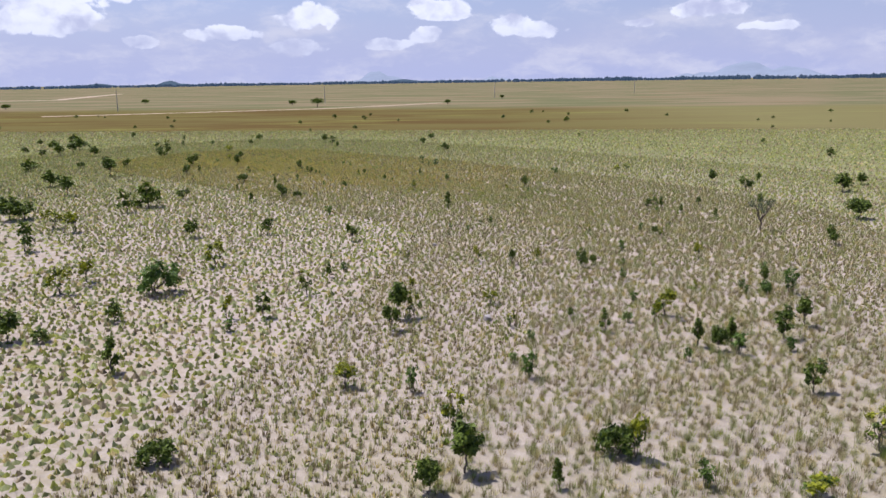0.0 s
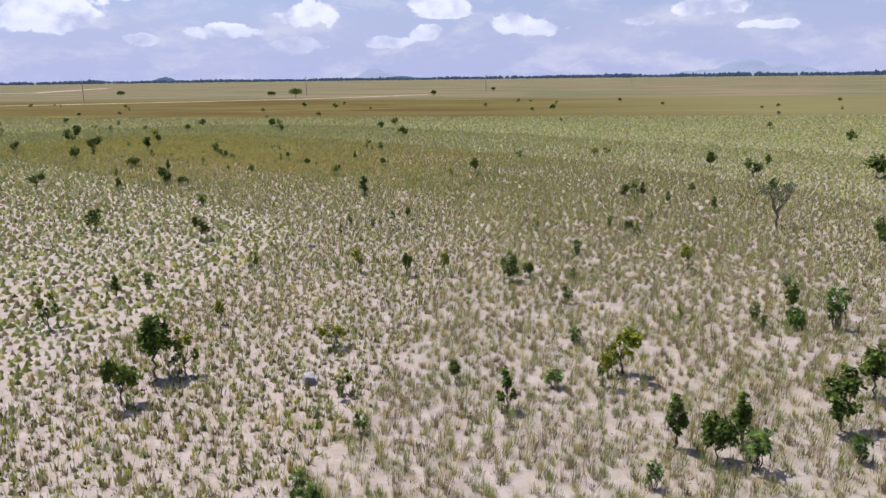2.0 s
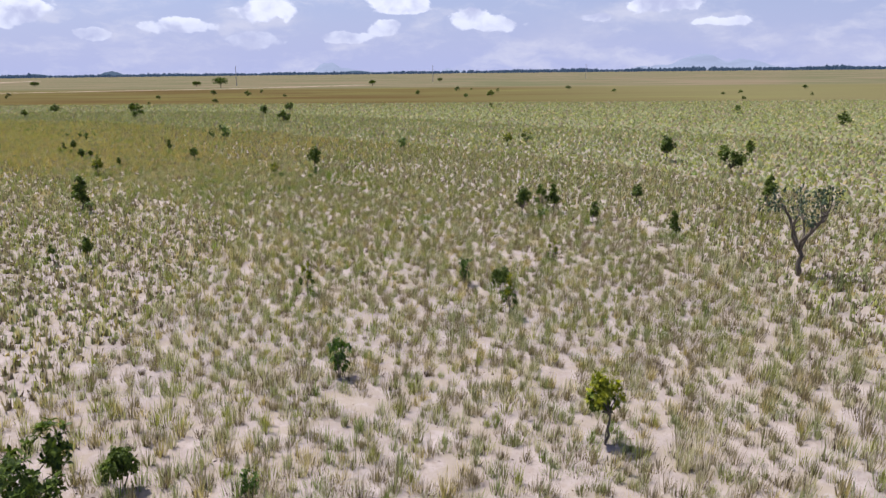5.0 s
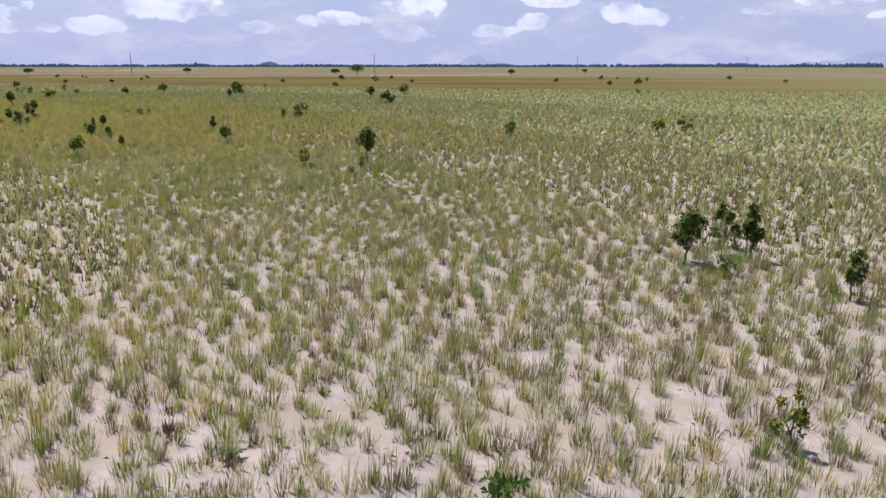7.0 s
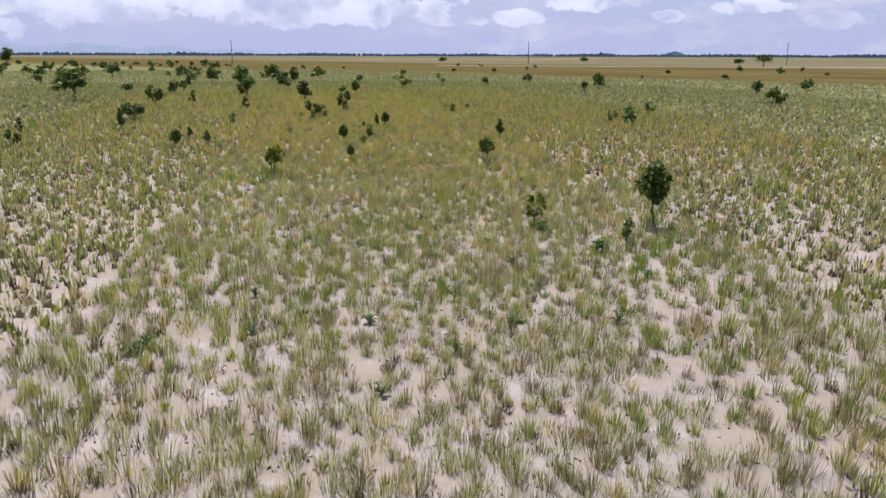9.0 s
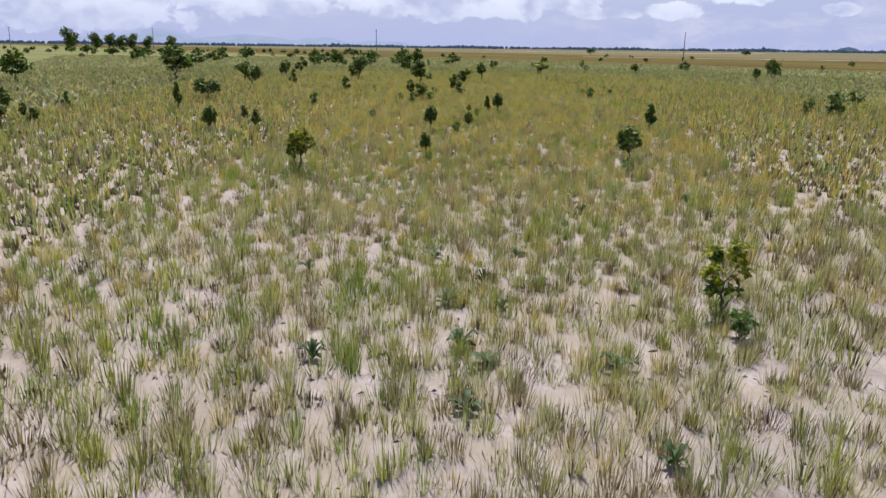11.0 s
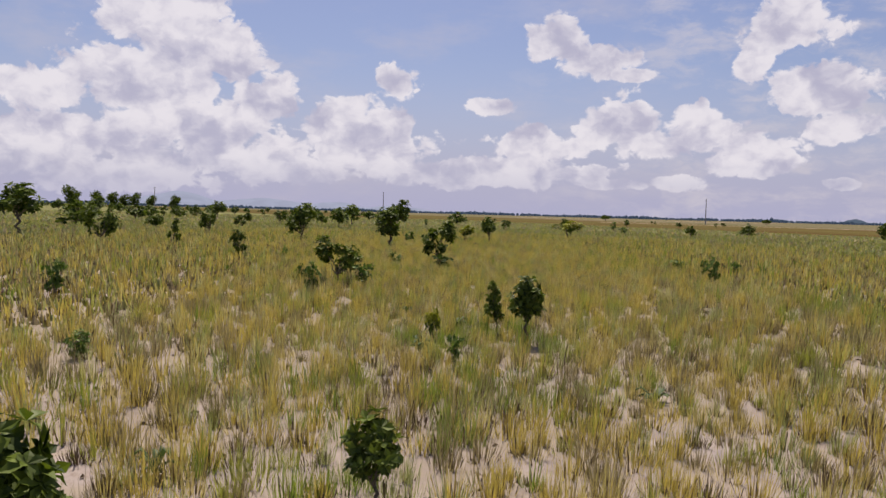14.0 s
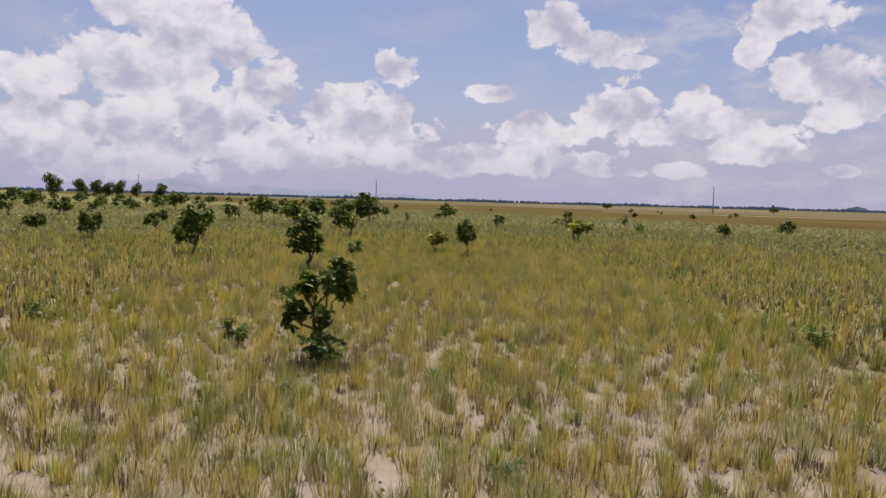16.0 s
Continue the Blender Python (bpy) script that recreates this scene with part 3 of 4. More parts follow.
SPREAD = [(-0.3, 0.05, 0.68, 0.21), (-0.12, -0.18, 0.8, 0.22), (0.12, 0.12, 0.82, 0.22), (0.3, -0.06, 0.7, 0.2), (0.2, 0.28, 0.6, 0.18), (-0.18, 0.28, 0.6, 0.19), (0.05, -0.32, 0.56, 0.18), (0.0, 0.0, 0.58, 0.24)]
BUSHY = [(0.02, 0, 0.72, 0.24), (0.28, 0.08, 0.58, 0.2), (-0.28, 0.06, 0.56, 0.21), (0.06, -0.28, 0.5, 0.2), (-0.1, 0.3, 0.46, 0.2), (0.36, -0.16, 0.34, 0.16), (-0.34, -0.18, 0.32, 0.17)]
RAGGED = [(0.1, 0, 0.92, 0.13), (-0.16, 0.06, 0.74, 0.17), (0.26, -0.1, 0.66, 0.19), (-0.3, -0.16, 0.46, 0.15), (0.06, 0.26, 0.42, 0.17), (0.32, 0.14, 0.34, 0.12)]


def tree_proto(name, seed, shape, tall, wide, each, per, size, leaf, label, category, low=0.38):
    """A small savanna tree: a crooked trunk, limbs that fork to the lobes of the crown, and leaf tufts at the twig ends."""
    rng, nrng = random.Random(seed), np.random.default_rng(seed)
    base = tagged(new(name), label, category)
    fork = (rng.uniform(-0.12, 0.12) * wide, rng.uniform(-0.12, 0.12) * wide, tall * low)
    v, f = tube(bend(rng, (0, 0, -0.1), fork, 6, 0.1), [0.06, 0.05, 0.045, 0.042, 0.038, 0.034], 7)
    part("trunk", mesh_of("trunk", v, f, [BARK], smooth=True), base)
    lobes = []
    for x, y, z, r in shape:
        c = (x * wide + rng.uniform(-0.05, 0.05), y * wide + rng.uniform(-0.05, 0.05), z * tall + rng.uniform(-0.06, 0.06))
        lobes.append((c, r * wide * rng.uniform(0.85, 1.12)))
        v, f = tube(bend(rng, fork if z > low + 0.1 else (0, 0, 0.06), c, 5, 0.1), [0.032, 0.026, 0.02, 0.014, 0.006], 5)
        part("limb", mesh_of("limb", v, f, [BARK], smooth=True), base)
    if leaf is LEAF_YELLOW:
        upper = [q for q in lobes if q[0][2] > tall * 0.56]
        v, f = rosettes(nrng, upper, each, per, size)
        part("young_foliage", mesh_of("young_foliage", v, f, [leaf]), base, "yellow-green young leaves on the upper limbs")
        lobes, leaf = [q for q in lobes if q not in upper] + upper[-1:], LEAF_DARK
    v, f = rosettes(nrng, lobes, each, per, size)
    part("crown", mesh_of("crown", v, f, [leaf]), base)
    return base


def shrub_proto(name, seed, tall, wide, stems, count, size, leaf, label):
    """A low shrub: several thin stems from the ground with loose leaves round their tips."""
    rng, nrng = random.Random(seed), np.random.default_rng(seed)
    base = tagged(new(name), label, "shrub")
    tips = []
    for i in range(stems):
        a = 2 * math.pi * (i + rng.random() * 0.6) / stems
        tip = (math.cos(a) * wide * rng.uniform(0.12, 0.36), math.sin(a) * wide * rng.uniform(0.12, 0.36), tall * rng.uniform(0.5, 0.85))
        v, f = tube(bend(rng, (tip[0] * 0.15, tip[1] * 0.15, -0.05), tip, 4, 0.1), [0.02, 0.016, 0.012, 0.006], 5)
        part("stem", mesh_of("stem", v, f, [BARK], smooth=True), base)
        tips.append((tip, wide * rng.uniform(0.13, 0.2)))
        tips.append(((tip[0] * 0.7, tip[1] * 0.7, tip[2] * 0.55), wide * 0.14))
    v, f = rosettes(nrng, tips, count / 20.0, 7, size)
    part("foliage", mesh_of("foliage", v, f, [leaf]), base)
    return base


def bare_proto():
    rng, nrng = random.Random(5), np.random.default_rng(5)
    base = tagged(new("bare_tree"), "nearly leafless grey tree with crooked forking limbs", "tree")
    v, f = tube(bend(rng, (0, 0, -0.1), (0.12, 0, 0.75), 5, 0.12), [0.11, 0.1, 0.09, 0.085, 0.08], 7)
    part("trunk", mesh_of("trunk", v, f, [BARK], smooth=True), base)
    tips = []
    for i in range(5):
        a = i * 1.26 + 0.4
        mid = (math.cos(a) * 0.5 + 0.1, math.sin(a) * 0.5, 1.2 + 0.1 * i)
        end = (math.cos(a + 0.3) * 0.95, math.sin(a + 0.3) * 0.95, 1.75 + 0.09 * (i * 2 % 5))
        v, f = tube(bend(rng, (0.12, 0, 0.75), mid, 3, 0.12) + bend(rng, mid, end, 4, 0.15)[1:], [0.075, 0.062, 0.052, 0.042, 0.028, 0.014], 5)
        limb = part("limb", mesh_of("limb", v, f, [BARK], smooth=True), base)
        for k in range(4):
            tw = (end[0] + rng.uniform(-0.45, 0.45), end[1] + rng.uniform(-0.45, 0.45), end[2] + rng.uniform(-0.25, 0.4))
            src = Vector(mid).lerp(Vector(end), rng.uniform(0.2, 0.9))
            v, f = tube(bend(rng, src, tw, 4, 0.12), [0.026, 0.02, 0.014, 0.007], 4)
            part("twig", mesh_of("twig", v, f, [BARK]), limb)
            tips.append((tw, 0.14))
    v, f = leaves(nrng, [(c, 0.2) for c, r in tips], 420, 0.13)
    part("crown", mesh_of("crown", v, f, [LEAF_GREY]), base)
    return base


def plant_proto(seed):
    """A ground-hugging plant with a few stiff broad leaves."""
    rng = np.random.default_rng(seed)
    base = tagged(new("low_plant"), "low plant with a few stiff broad dark leaves on sand", "plant")
    for k in range(9):
        a = k * 2.4 + rng.uniform(-0.3, 0.3)
        L, w, lift = rng.uniform(0.22, 0.36), rng.uniform(0.05, 0.08), rng.uniform(0.35, 1.0)
        c, s = math.cos(a), math.sin(a)
        rows = [(0.02, 0.15, 0.0), (0.35, 0.8, 0.2), (0.7, 1.0, 0.3), (1.0, 0.1, 0.24)]
        v = []
        for u, half, z in rows:
            for q, dz in ((-1, 0.02), (0, -0.01), (1, 0.02)):
                v.append((c * L * u - s * w * half * q, s * L * u + c * w * half * q, z * lift + dz + 0.03))
        f = []
        for i in range(3):
            for j in range(2):
                o = i * 3 + j
                f.append((o, o + 1, o + 4, o + 3))
        part("leaf", mesh_of("leaf", v, f, [LEAF_BROAD], smooth=True), base)
    return base


def stone_at(x, y, tall, wide, seed):
    """A weathered block, worn round and split, half sunk in the sand."""
    rng = random.Random(seed)
    bm = bmesh.new()
    bmesh.ops.create_icosphere(bm, subdivisions=3, radius=0.5)
    for v in bm.verts:
        p = v.co
        ridge_up = 1.0 + 0.14 * math.sin(p.x * 9 + seed) * math.sin(p.y * 8) + 0.06 * math.sin(p.z * 17 + p.x * 13)
        flat = Vector((max(-0.4, min(0.4, p.x * 1.15)), max(-0.36, min(0.36, p.y * 1.15)), max(-0.3, min(0.33, p.z))))
        v.co = flat * ridge_up + Vector((rng.uniform(-1, 1), rng.uniform(-1, 1), rng.uniform(-1, 1))) * 0.012
    me = bpy.data.meshes.new("stone")
    bm.to_mesh(me)
    bm.free()
    me.materials.append(STONE)
    me.polygons.foreach_set("use_smooth", np.full(len(me.polygons), True))
    ob = tagged(new("stone", me), "weathered lavender-grey stone half sunk in sandy ground", "stone")
    ob.matrix_basis = pose(x, y, float(relief_at(x, y)) + tall * 0.28, 6, -8, seed * 37) @ Matrix.Diagonal((wide, wide * 0.8, tall * 1.5, 1))
    return ob


DARK = "small dark-green savanna tree with a crooked trunk in dry grass"
GOLD = "small yellow-green savanna tree with a crooked trunk in dry grass"
LEAFY = "broad leafy green bush spreading close to the ground"
BUSH = "low loose green shrub among grass tussocks"
TREES = [
    tree_proto("savanna_tree", 11, ROUND, 2.0, 1.5, 17, 8, 0.21, LEAF_DARK, DARK, "tree", 0.36),
    tree_proto("savanna_tree", 12, FORKED, 2.0, 1.5, 20, 8, 0.21, LEAF_DARK, DARK, "tree", 0.26),
    tree_proto("savanna_tree", 14, RAGGED, 2.0, 1.5, 21, 8, 0.2, LEAF_DARK, DARK, "tree", 0.24),
]
SLIMS = [
    tree_proto("savanna_tree", 13, COLUMN, 2.0, 1.0, 24, 8, 0.19, LEAF_DARK, DARK, "tree", 0.3),
    tree_proto("savanna_tree", 18, COLUMN, 2.0, 1.0, 22, 8, 0.2, LEAF_DARK, DARK, "tree", 0.34),
    tree_proto("savanna_tree", 16, RAGGED, 2.0, 1.0, 28, 8, 0.19, LEAF_DARK, DARK, "tree", 0.4),
]
WIDES = [
    tree_proto("savanna_tree", 15, SPREAD, 2.0, 2.2, 16, 8, 0.21, LEAF_DARK, DARK, "tree", 0.3),
    tree_proto("savanna_tree", 17, FORKED, 2.0, 2.2, 15, 8, 0.21, LEAF_DARK, DARK, "tree", 0.22),
]
BUSHES = [
    tree_proto("bush", 21, BUSHY, 1.5, 2.0, 15, 8, 0.21, LEAF_DARK, LEAFY, "bush", 0.14),
    tree_proto("bush", 22, BUSHY, 1.5, 2.0, 13, 8, 0.2, LEAF_SHRUB, LEAFY, "bush", 0.12),
]
GOLDS = [
    tree_proto("savanna_tree", 31, ROUND, 2.0, 1.5, 13, 7, 0.2, LEAF_YELLOW, GOLD, "tree", 0.42),
    tree_proto("savanna_tree", 32, FORKED, 2.0, 1.6, 14, 7, 0.2, LEAF_YELLOW, GOLD, "tree", 0.34),
    tree_proto("savanna_tree", 33, RAGGED, 2.0, 1.5, 14, 7, 0.19, LEAF_YELLOW, GOLD, "tree", 0.26),
]
SHRUBS = [
    shrub_proto("shrub", 41, 1.0, 1.0, 5, 220, 0.14, LEAF_SHRUB, BUSH),
    shrub_proto("shrub", 42, 1.0, 1.0, 4, 170, 0.14, LEAF_SHRUB, BUSH),
    shrub_proto("shrub", 43, 1.0, 1.0, 6, 260, 0.13, LEAF_SHRUB, BUSH),
]
AWAY = "small dark-green tree far out on the plain"
FARDOMES = [tree_proto("savanna_tree", 64, SPREAD, 2.0, 2.0, 5, 5, 0.42, LEAF_DARK, AWAY, "tree", 0.3), tree_proto("savanna_tree", 65, BUSHY, 2.0, 2.0, 5, 5, 0.42, LEAF_DARK, AWAY, "tree", 0.2)]
FARS = [
    tree_proto("savanna_tree", 61, ROUND, 2.0, 1.5, 9, 5, 0.36, LEAF_DARK, AWAY, "tree", 0.34),
    tree_proto("savanna_tree", 62, FORKED, 2.0, 1.5, 9, 5, 0.36, LEAF_DARK, AWAY, "tree", 0.24),
    tree_proto("savanna_tree", 63, RAGGED, 2.0, 1.5, 10, 5, 0.34, LEAF_DARK, AWAY, "tree", 0.28),
]
WITHERED = shrub_proto("withered_shrub", 44, 1.0, 0.8, 3, 110, 0.15, LEAF_RUST, "small withered shrub with reddish-brown leaves in the grass")
BARE = bare_proto()
PLANTS = [plant_proto(51), plant_proto(52)]
STEM = tagged(new("dead_stem"), "thin dead stem standing upright in the grass", "stem")
part("stalk", mesh_of("stalk", *tube([(0, 0, -0.05), (0.02, 0, 0.35), (-0.01, 0.02, 0.7), (0.03, 0, 1.0)], [0.014, 0.012, 0.009, 0.005], 5), [BARK]), STEM)
PICK = random.Random(9)
USED = set()


def place(kinds, x, y, tall, wide, unit_tall, unit_wide):
    proto = kinds[PICK.randrange(len(kinds))]
    m = pose(x, y, float(relief_at(x, y)) - 0.02, PICK.uniform(-4, 4), PICK.uniform(-4, 4), PICK.uniform(0, 360)) @ Matrix.Diagonal((wide / unit_wide, wide / unit_wide, tall / unit_tall, 1))
    if proto.name not in USED:
        USED.add(proto.name)
        proto.matrix_basis = m
        return proto
    return copy_thing_plain(proto, m)


def copy_thing_plain(proto, m):
    """A copy at m, whose scale alone counts."""
    s = m.to_scale()
    loc, rot, _ = m.decompose()
    keep = proto.scale.copy()
    proto.scale = s
    out = copy_thing(proto, Matrix.LocRotScale(loc, rot, None))
    proto.scale = keep
    return out


SPOTS = []


def tree_at(x, y, tall, wide):
    """A tree whose top stands tall above the brim of the basin."""
    SPOTS.append((x, y))
    aspect = wide / tall
    tall += float(basin_at(x, y)) * min(1.0, tall / 1.2)
    wide = min(max(wide * 1.08, tall * 0.4), tall * 1.5)
    if off_line(np.array([(x, y)]), LINE)[0] > 48:
        if aspect > 0.95:
            return place(FARDOMES, x, y, tall * 1.04, wide, 2.0, 2.0)
        return place(FARS, x, y, tall * 1.04, wide, 2.0, 1.5)
    if aspect > 1.02:
        return place(WIDES, x, y, tall * 1.04, wide, 2.0, 2.2)
    if aspect < 0.68:
        return place(SLIMS, x, y, tall * 1.04, wide, 2.0, 1.0)
    return place(TREES, x, y, tall * 1.04, wide, 2.0, 1.5)


def yellow_at(x, y, tall, wide):
    SPOTS.append((x, y))
    tall += float(basin_at(x, y)) * min(1.0, tall / 1.2)
    return place(GOLDS, x, y, tall * 1.04, min(max(wide * 1.05, tall * 0.42), tall * 1.5), 2.0, 1.5)


def bush_at(x, y, tall, wide):
    SPOTS.append((x, y))
    tall += float(basin_at(x, y)) * min(1.0, tall / 1.2)
    return place(BUSHES, x, y, tall * 1.04, wide, 1.5, 2.0)


def dead_at(x, y, tall, wide):
    return place([WITHERED], x, y, tall, wide, 1.0, 1.0)


def shrub_at(x, y, tall, wide):
    tall += float(basin_at(x, y)) * min(1.0, tall / 1.6)
    return place(SHRUBS, x, y, tall * 1.1, max(wide, tall * 0.7), 1.0, 1.0)


def bare_at(x, y, tall, wide):
    return place([BARE], x, y, tall, wide, 2.2, 2.2)


def stem_at(x, y, tall, wide):
    return place([STEM], x, y, tall, 0.8, 1.0, 1.0)


def plant_at(x, y, tall, wide):
    return place(PLANTS, x, y, min(max(tall, 0.24), 0.4), min(wide, 0.55), 0.36, 0.6)


tree_at(-39.0, 180.6, 2.26, 1.65)
shrub_at(-38.4, 180.2, 0.73, 1.30)
tree_at(-58.0, 190.8, 2.98, 2.00)
tree_at(-69.5, 189.1, 3.08, 3.30)
tree_at(-85.7, 210.8, 3.81, 3.91)
tree_at(-110.1, 217.9, 2.76, 2.73)
tree_at(-122.1, 227.8, 3.62, 3.15)
tree_at(-86.5, 187.7, 2.21, 2.40)
tree_at(-96.0, 195.8, 2.16, 2.00)
tree_at(-185.2, 229.8, 3.62, 4.00)
tree_at(-125.3, 216.0, 2.45, 2.05)
tree_at(-121.3, 218.7, 3.59, 2.61)
yellow_at(-64.5, 204.5, 1.68, 1.80)
tree_at(-60.9, 204.1, 2.36, 1.65)
tree_at(-144.0, 270.4, 3.00, 4.00)
shrub_at(-127.2, 248.0, 1.61, 1.14)
yellow_at(-72.4, 228.2, 2.26, 3.40)
yellow_at(-106.3, 262.8, 1.48, 2.28)
shrub_at(-106.1, 279.1, 1.97, 1.81)
shrub_at(-88.1, 258.8, 1.23, 1.77)
tree_at(-97.8, 186.0, 1.60, 2.01)
tree_at(-143.6, 191.5, 3.62, 3.38)
tree_at(-206.2, 206.9, 3.62, 4.00)
tree_at(-145.6, 198.5, 2.34, 4.00)
shrub_at(-66.0, 198.8, 1.04, 1.31)
shrub_at(-46.9, 176.1, 0.69, 0.62)
shrub_at(-41.4, 179.5, 0.71, 0.88)
shrub_at(-32.9, 192.2, 0.67, 1.18)
tree_at(-20.9, 168.5, 1.38, 0.95)
tree_at(-22.3, 168.9, 1.19, 0.42)
yellow_at(-21.8, 166.6, 0.81, 0.40)
shrub_at(-20.0, 165.7, 0.58, 0.47)
tree_at(-34.5, 172.0, 1.65, 1.70)
shrub_at(-35.5, 170.9, 0.71, 0.60)
shrub_at(-33.1, 172.1, 0.89, 1.20)
shrub_at(-31.6, 169.2, 1.03, 0.61)
tree_at(-62.8, 175.7, 1.92, 0.92)
tree_at(-64.3, 171.1, 2.39, 2.52)
tree_at(-126.3, 239.9, 3.62, 4.00)
shrub_at(-29.6, 189.5, 0.91, 0.49)
shrub_at(-29.8, 192.4, 0.76, 0.64)
tree_at(-14.8, 157.5, 1.27, 0.97)
tree_at(-15.1, 160.6, 0.90, 0.70)
stem_at(-13.3, 160.2, 0.81, 0.30)
shrub_at(-13.2, 158.0, 0.73, 0.44)
shrub_at(-35.2, 162.1, 1.09, 0.93)
tree_at(-50.3, 174.9, 1.54, 1.15)
tree_at(-107.8, 180.2, 2.95, 3.94)
tree_at(-82.0, 169.3, 4.12, 4.10)
tree_at(-303.4, 220.9, 3.62, 4.00)
tree_at(-40.3, 240.1, 2.04, 1.39)
shrub_at(-24.4, 160.2, 0.51, 0.62)
shrub_at(-27.1, 186.0, 1.21, 0.35)
yellow_at(-7.5, 144.9, 1.63, 1.30)
tree_at(-1.1, 157.1, 1.36, 1.35)
shrub_at(-0.3, 155.8, 0.41, 0.60)
tree_at(-7.9, 151.6, 0.93, 0.64)
dead_at(-10.5, 148.0, 0.60, 0.42)
tree_at(-22.7, 150.8, 1.05, 0.64)
tree_at(-46.5, 158.2, 1.59, 2.70)
tree_at(-21.9, 147.6, 1.22, 1.10)
plant_at(3.6, 148.5, 0.43, 0.44)
plant_at(3.8, 138.8, 0.42, 0.42)
plant_at(7.1, 141.1, 0.43, 0.34)
plant_at(8.7, 140.1, 0.39, 0.30)
yellow_at(11.3, 143.3, 1.15, 1.00)
tree_at(15.1, 146.4, 2.27, 1.60)
shrub_at(15.4, 141.3, 0.45, 0.95)
shrub_at(15.6, 143.0, 0.81, 0.60)
tree_at(-27.3, 152.4, 0.91, 0.53)
tree_at(-7.9, 168.1, 1.52, 0.83)
tree_at(-33.2, 139.7, 1.88, 1.60)
tree_at(-32.5, 137.8, 1.96, 2.20)
bush_at(-29.6, 137.7, 0.97, 1.70)
tree_at(-33.5, 141.3, 0.95, 1.05)
tree_at(-44.1, 146.1, 1.10, 0.65)
tree_at(-37.7, 152.2, 1.90, 0.77)
tree_at(-44.4, 253.4, 3.05, 1.91)
shrub_at(-6.9, 185.2, 1.30, 0.73)
shrub_at(-5.0, 185.7, 1.82, 2.00)
shrub_at(12.2, 142.5, 0.46, 0.65)
plant_at(14.1, 130.9, 0.35, 0.50)
plant_at(19.2, 135.2, 0.59, 0.56)
plant_at(17.2, 130.7, 0.55, 0.43)
plant_at(10.0, 130.3, 0.48, 0.40)
plant_at(14.7, 133.8, 0.59, 0.48)
plant_at(11.1, 126.2, 0.89, 1.03)
tree_at(-48.4, 260.2, 2.94, 2.24)
tree_at(-4.7, 229.8, 2.19, 2.61)
tree_at(-12.9, 247.5, 2.51, 1.91)
tree_at(-11.3, 271.6, 2.10, 2.21)
shrub_at(23.5, 167.9, 1.42, 1.61)
plant_at(28.3, 118.1, 0.65, 0.59)
plant_at(19.1, 115.3, 0.48, 0.58)
tree_at(34.4, 121.2, 1.68, 1.39)
shrub_at(35.7, 120.1, 0.55, 1.08)
tree_at(36.3, 124.3, 1.30, 1.21)
tree_at(37.0, 122.3, 1.65, 0.92)
tree_at(39.0, 117.4, 1.21, 0.57)
tree_at(43.9, 124.9, 1.13, 1.12)
tree_at(0.3, 124.0, 2.32, 1.29)
shrub_at(0.3, 125.2, 0.50, 1.13)
tree_at(54.2, 152.0, 2.51, 2.00)
shrub_at(-9.8, 200.4, 1.28, 1.82)
shrub_at(-8.8, 190.0, 1.19, 0.83)
shrub_at(23.1, 173.8, 0.80, 1.33)
yellow_at(37.7, 169.0, 1.93, 1.57)
yellow_at(40.7, 173.0, 1.88, 1.98)
yellow_at(21.7, 101.3, 1.04, 0.74)
shrub_at(29.5, 102.7, 1.04, 0.86)
yellow_at(34.7, 107.0, 0.83, 0.71)
yellow_at(31.3, 97.5, 1.26, 0.88)
plant_at(24.2, 104.7, 0.35, 0.49)
tree_at(18.3, 82.1, 1.35, 1.90)
tree_at(19.8, 83.4, 0.75, 0.90)
tree_at(9.8, 83.6, 1.28, 0.95)
yellow_at(5.6, 85.0, 1.30, 1.15)
yellow_at(13.0, 83.7, 1.45, 0.67)
yellow_at(33.1, 85.7, 1.64, 1.20)
shrub_at(24.6, 90.9, 1.03, 1.00)
tree_at(31.3, 101.6, 0.74, 0.95)
bare_at(47.3, 104.0, 4.30, 3.10)
tree_at(54.1, 124.2, 1.77, 1.06)
tree_at(57.7, 141.6, 2.19, 2.51)
tree_at(63.2, 150.8, 2.00, 1.00)
tree_at(43.3, 112.5, 1.30, 0.39)
tree_at(7.6, 108.6, 0.99, 0.75)
tree_at(6.0, 107.8, 0.77, 0.60)
shrub_at(1.5, 106.0, 0.72, 0.80)
tree_at(1.3, 100.6, 0.74, 0.50)
shrub_at(4.2, 104.5, 0.65, 0.90)
tree_at(36.7, 73.4, 1.40, 1.00)
bush_at(36.0, 70.8, 0.90, 1.50)
shrub_at(34.0, 72.2, 0.86, 0.93)
yellow_at(29.1, 72.3, 0.69, 0.53)
shrub_at(22.0, 76.0, 0.98, 0.30)
shrub_at(38.9, 79.7, 0.95, 1.12)
shrub_at(23.3, 82.7, 0.66, 0.61)
shrub_at(21.6, 67.6, 0.74, 1.01)
shrub_at(33.8, 70.1, 0.80, 0.86)
tree_at(-2.1, 61.8, 2.65, 2.35)
tree_at(-2.3, 58.2, 1.93, 1.57)
yellow_at(-0.4, 62.1, 1.93, 1.49)
yellow_at(7.0, 66.6, 1.02, 1.50)
shrub_at(10.3, 55.4, 0.71, 0.89)
yellow_at(8.7, 59.4, 0.92, 1.19)
tree_at(14.5, 61.4, 0.78, 0.75)
tree_at(17.1, 57.8, 1.47, 0.98)
shrub_at(19.7, 61.0, 0.69, 1.30)
yellow_at(22.3, 60.8, 1.39, 0.92)
yellow_at(22.8, 62.6, 1.05, 1.10)
yellow_at(23.7, 62.6, 2.16, 1.90)
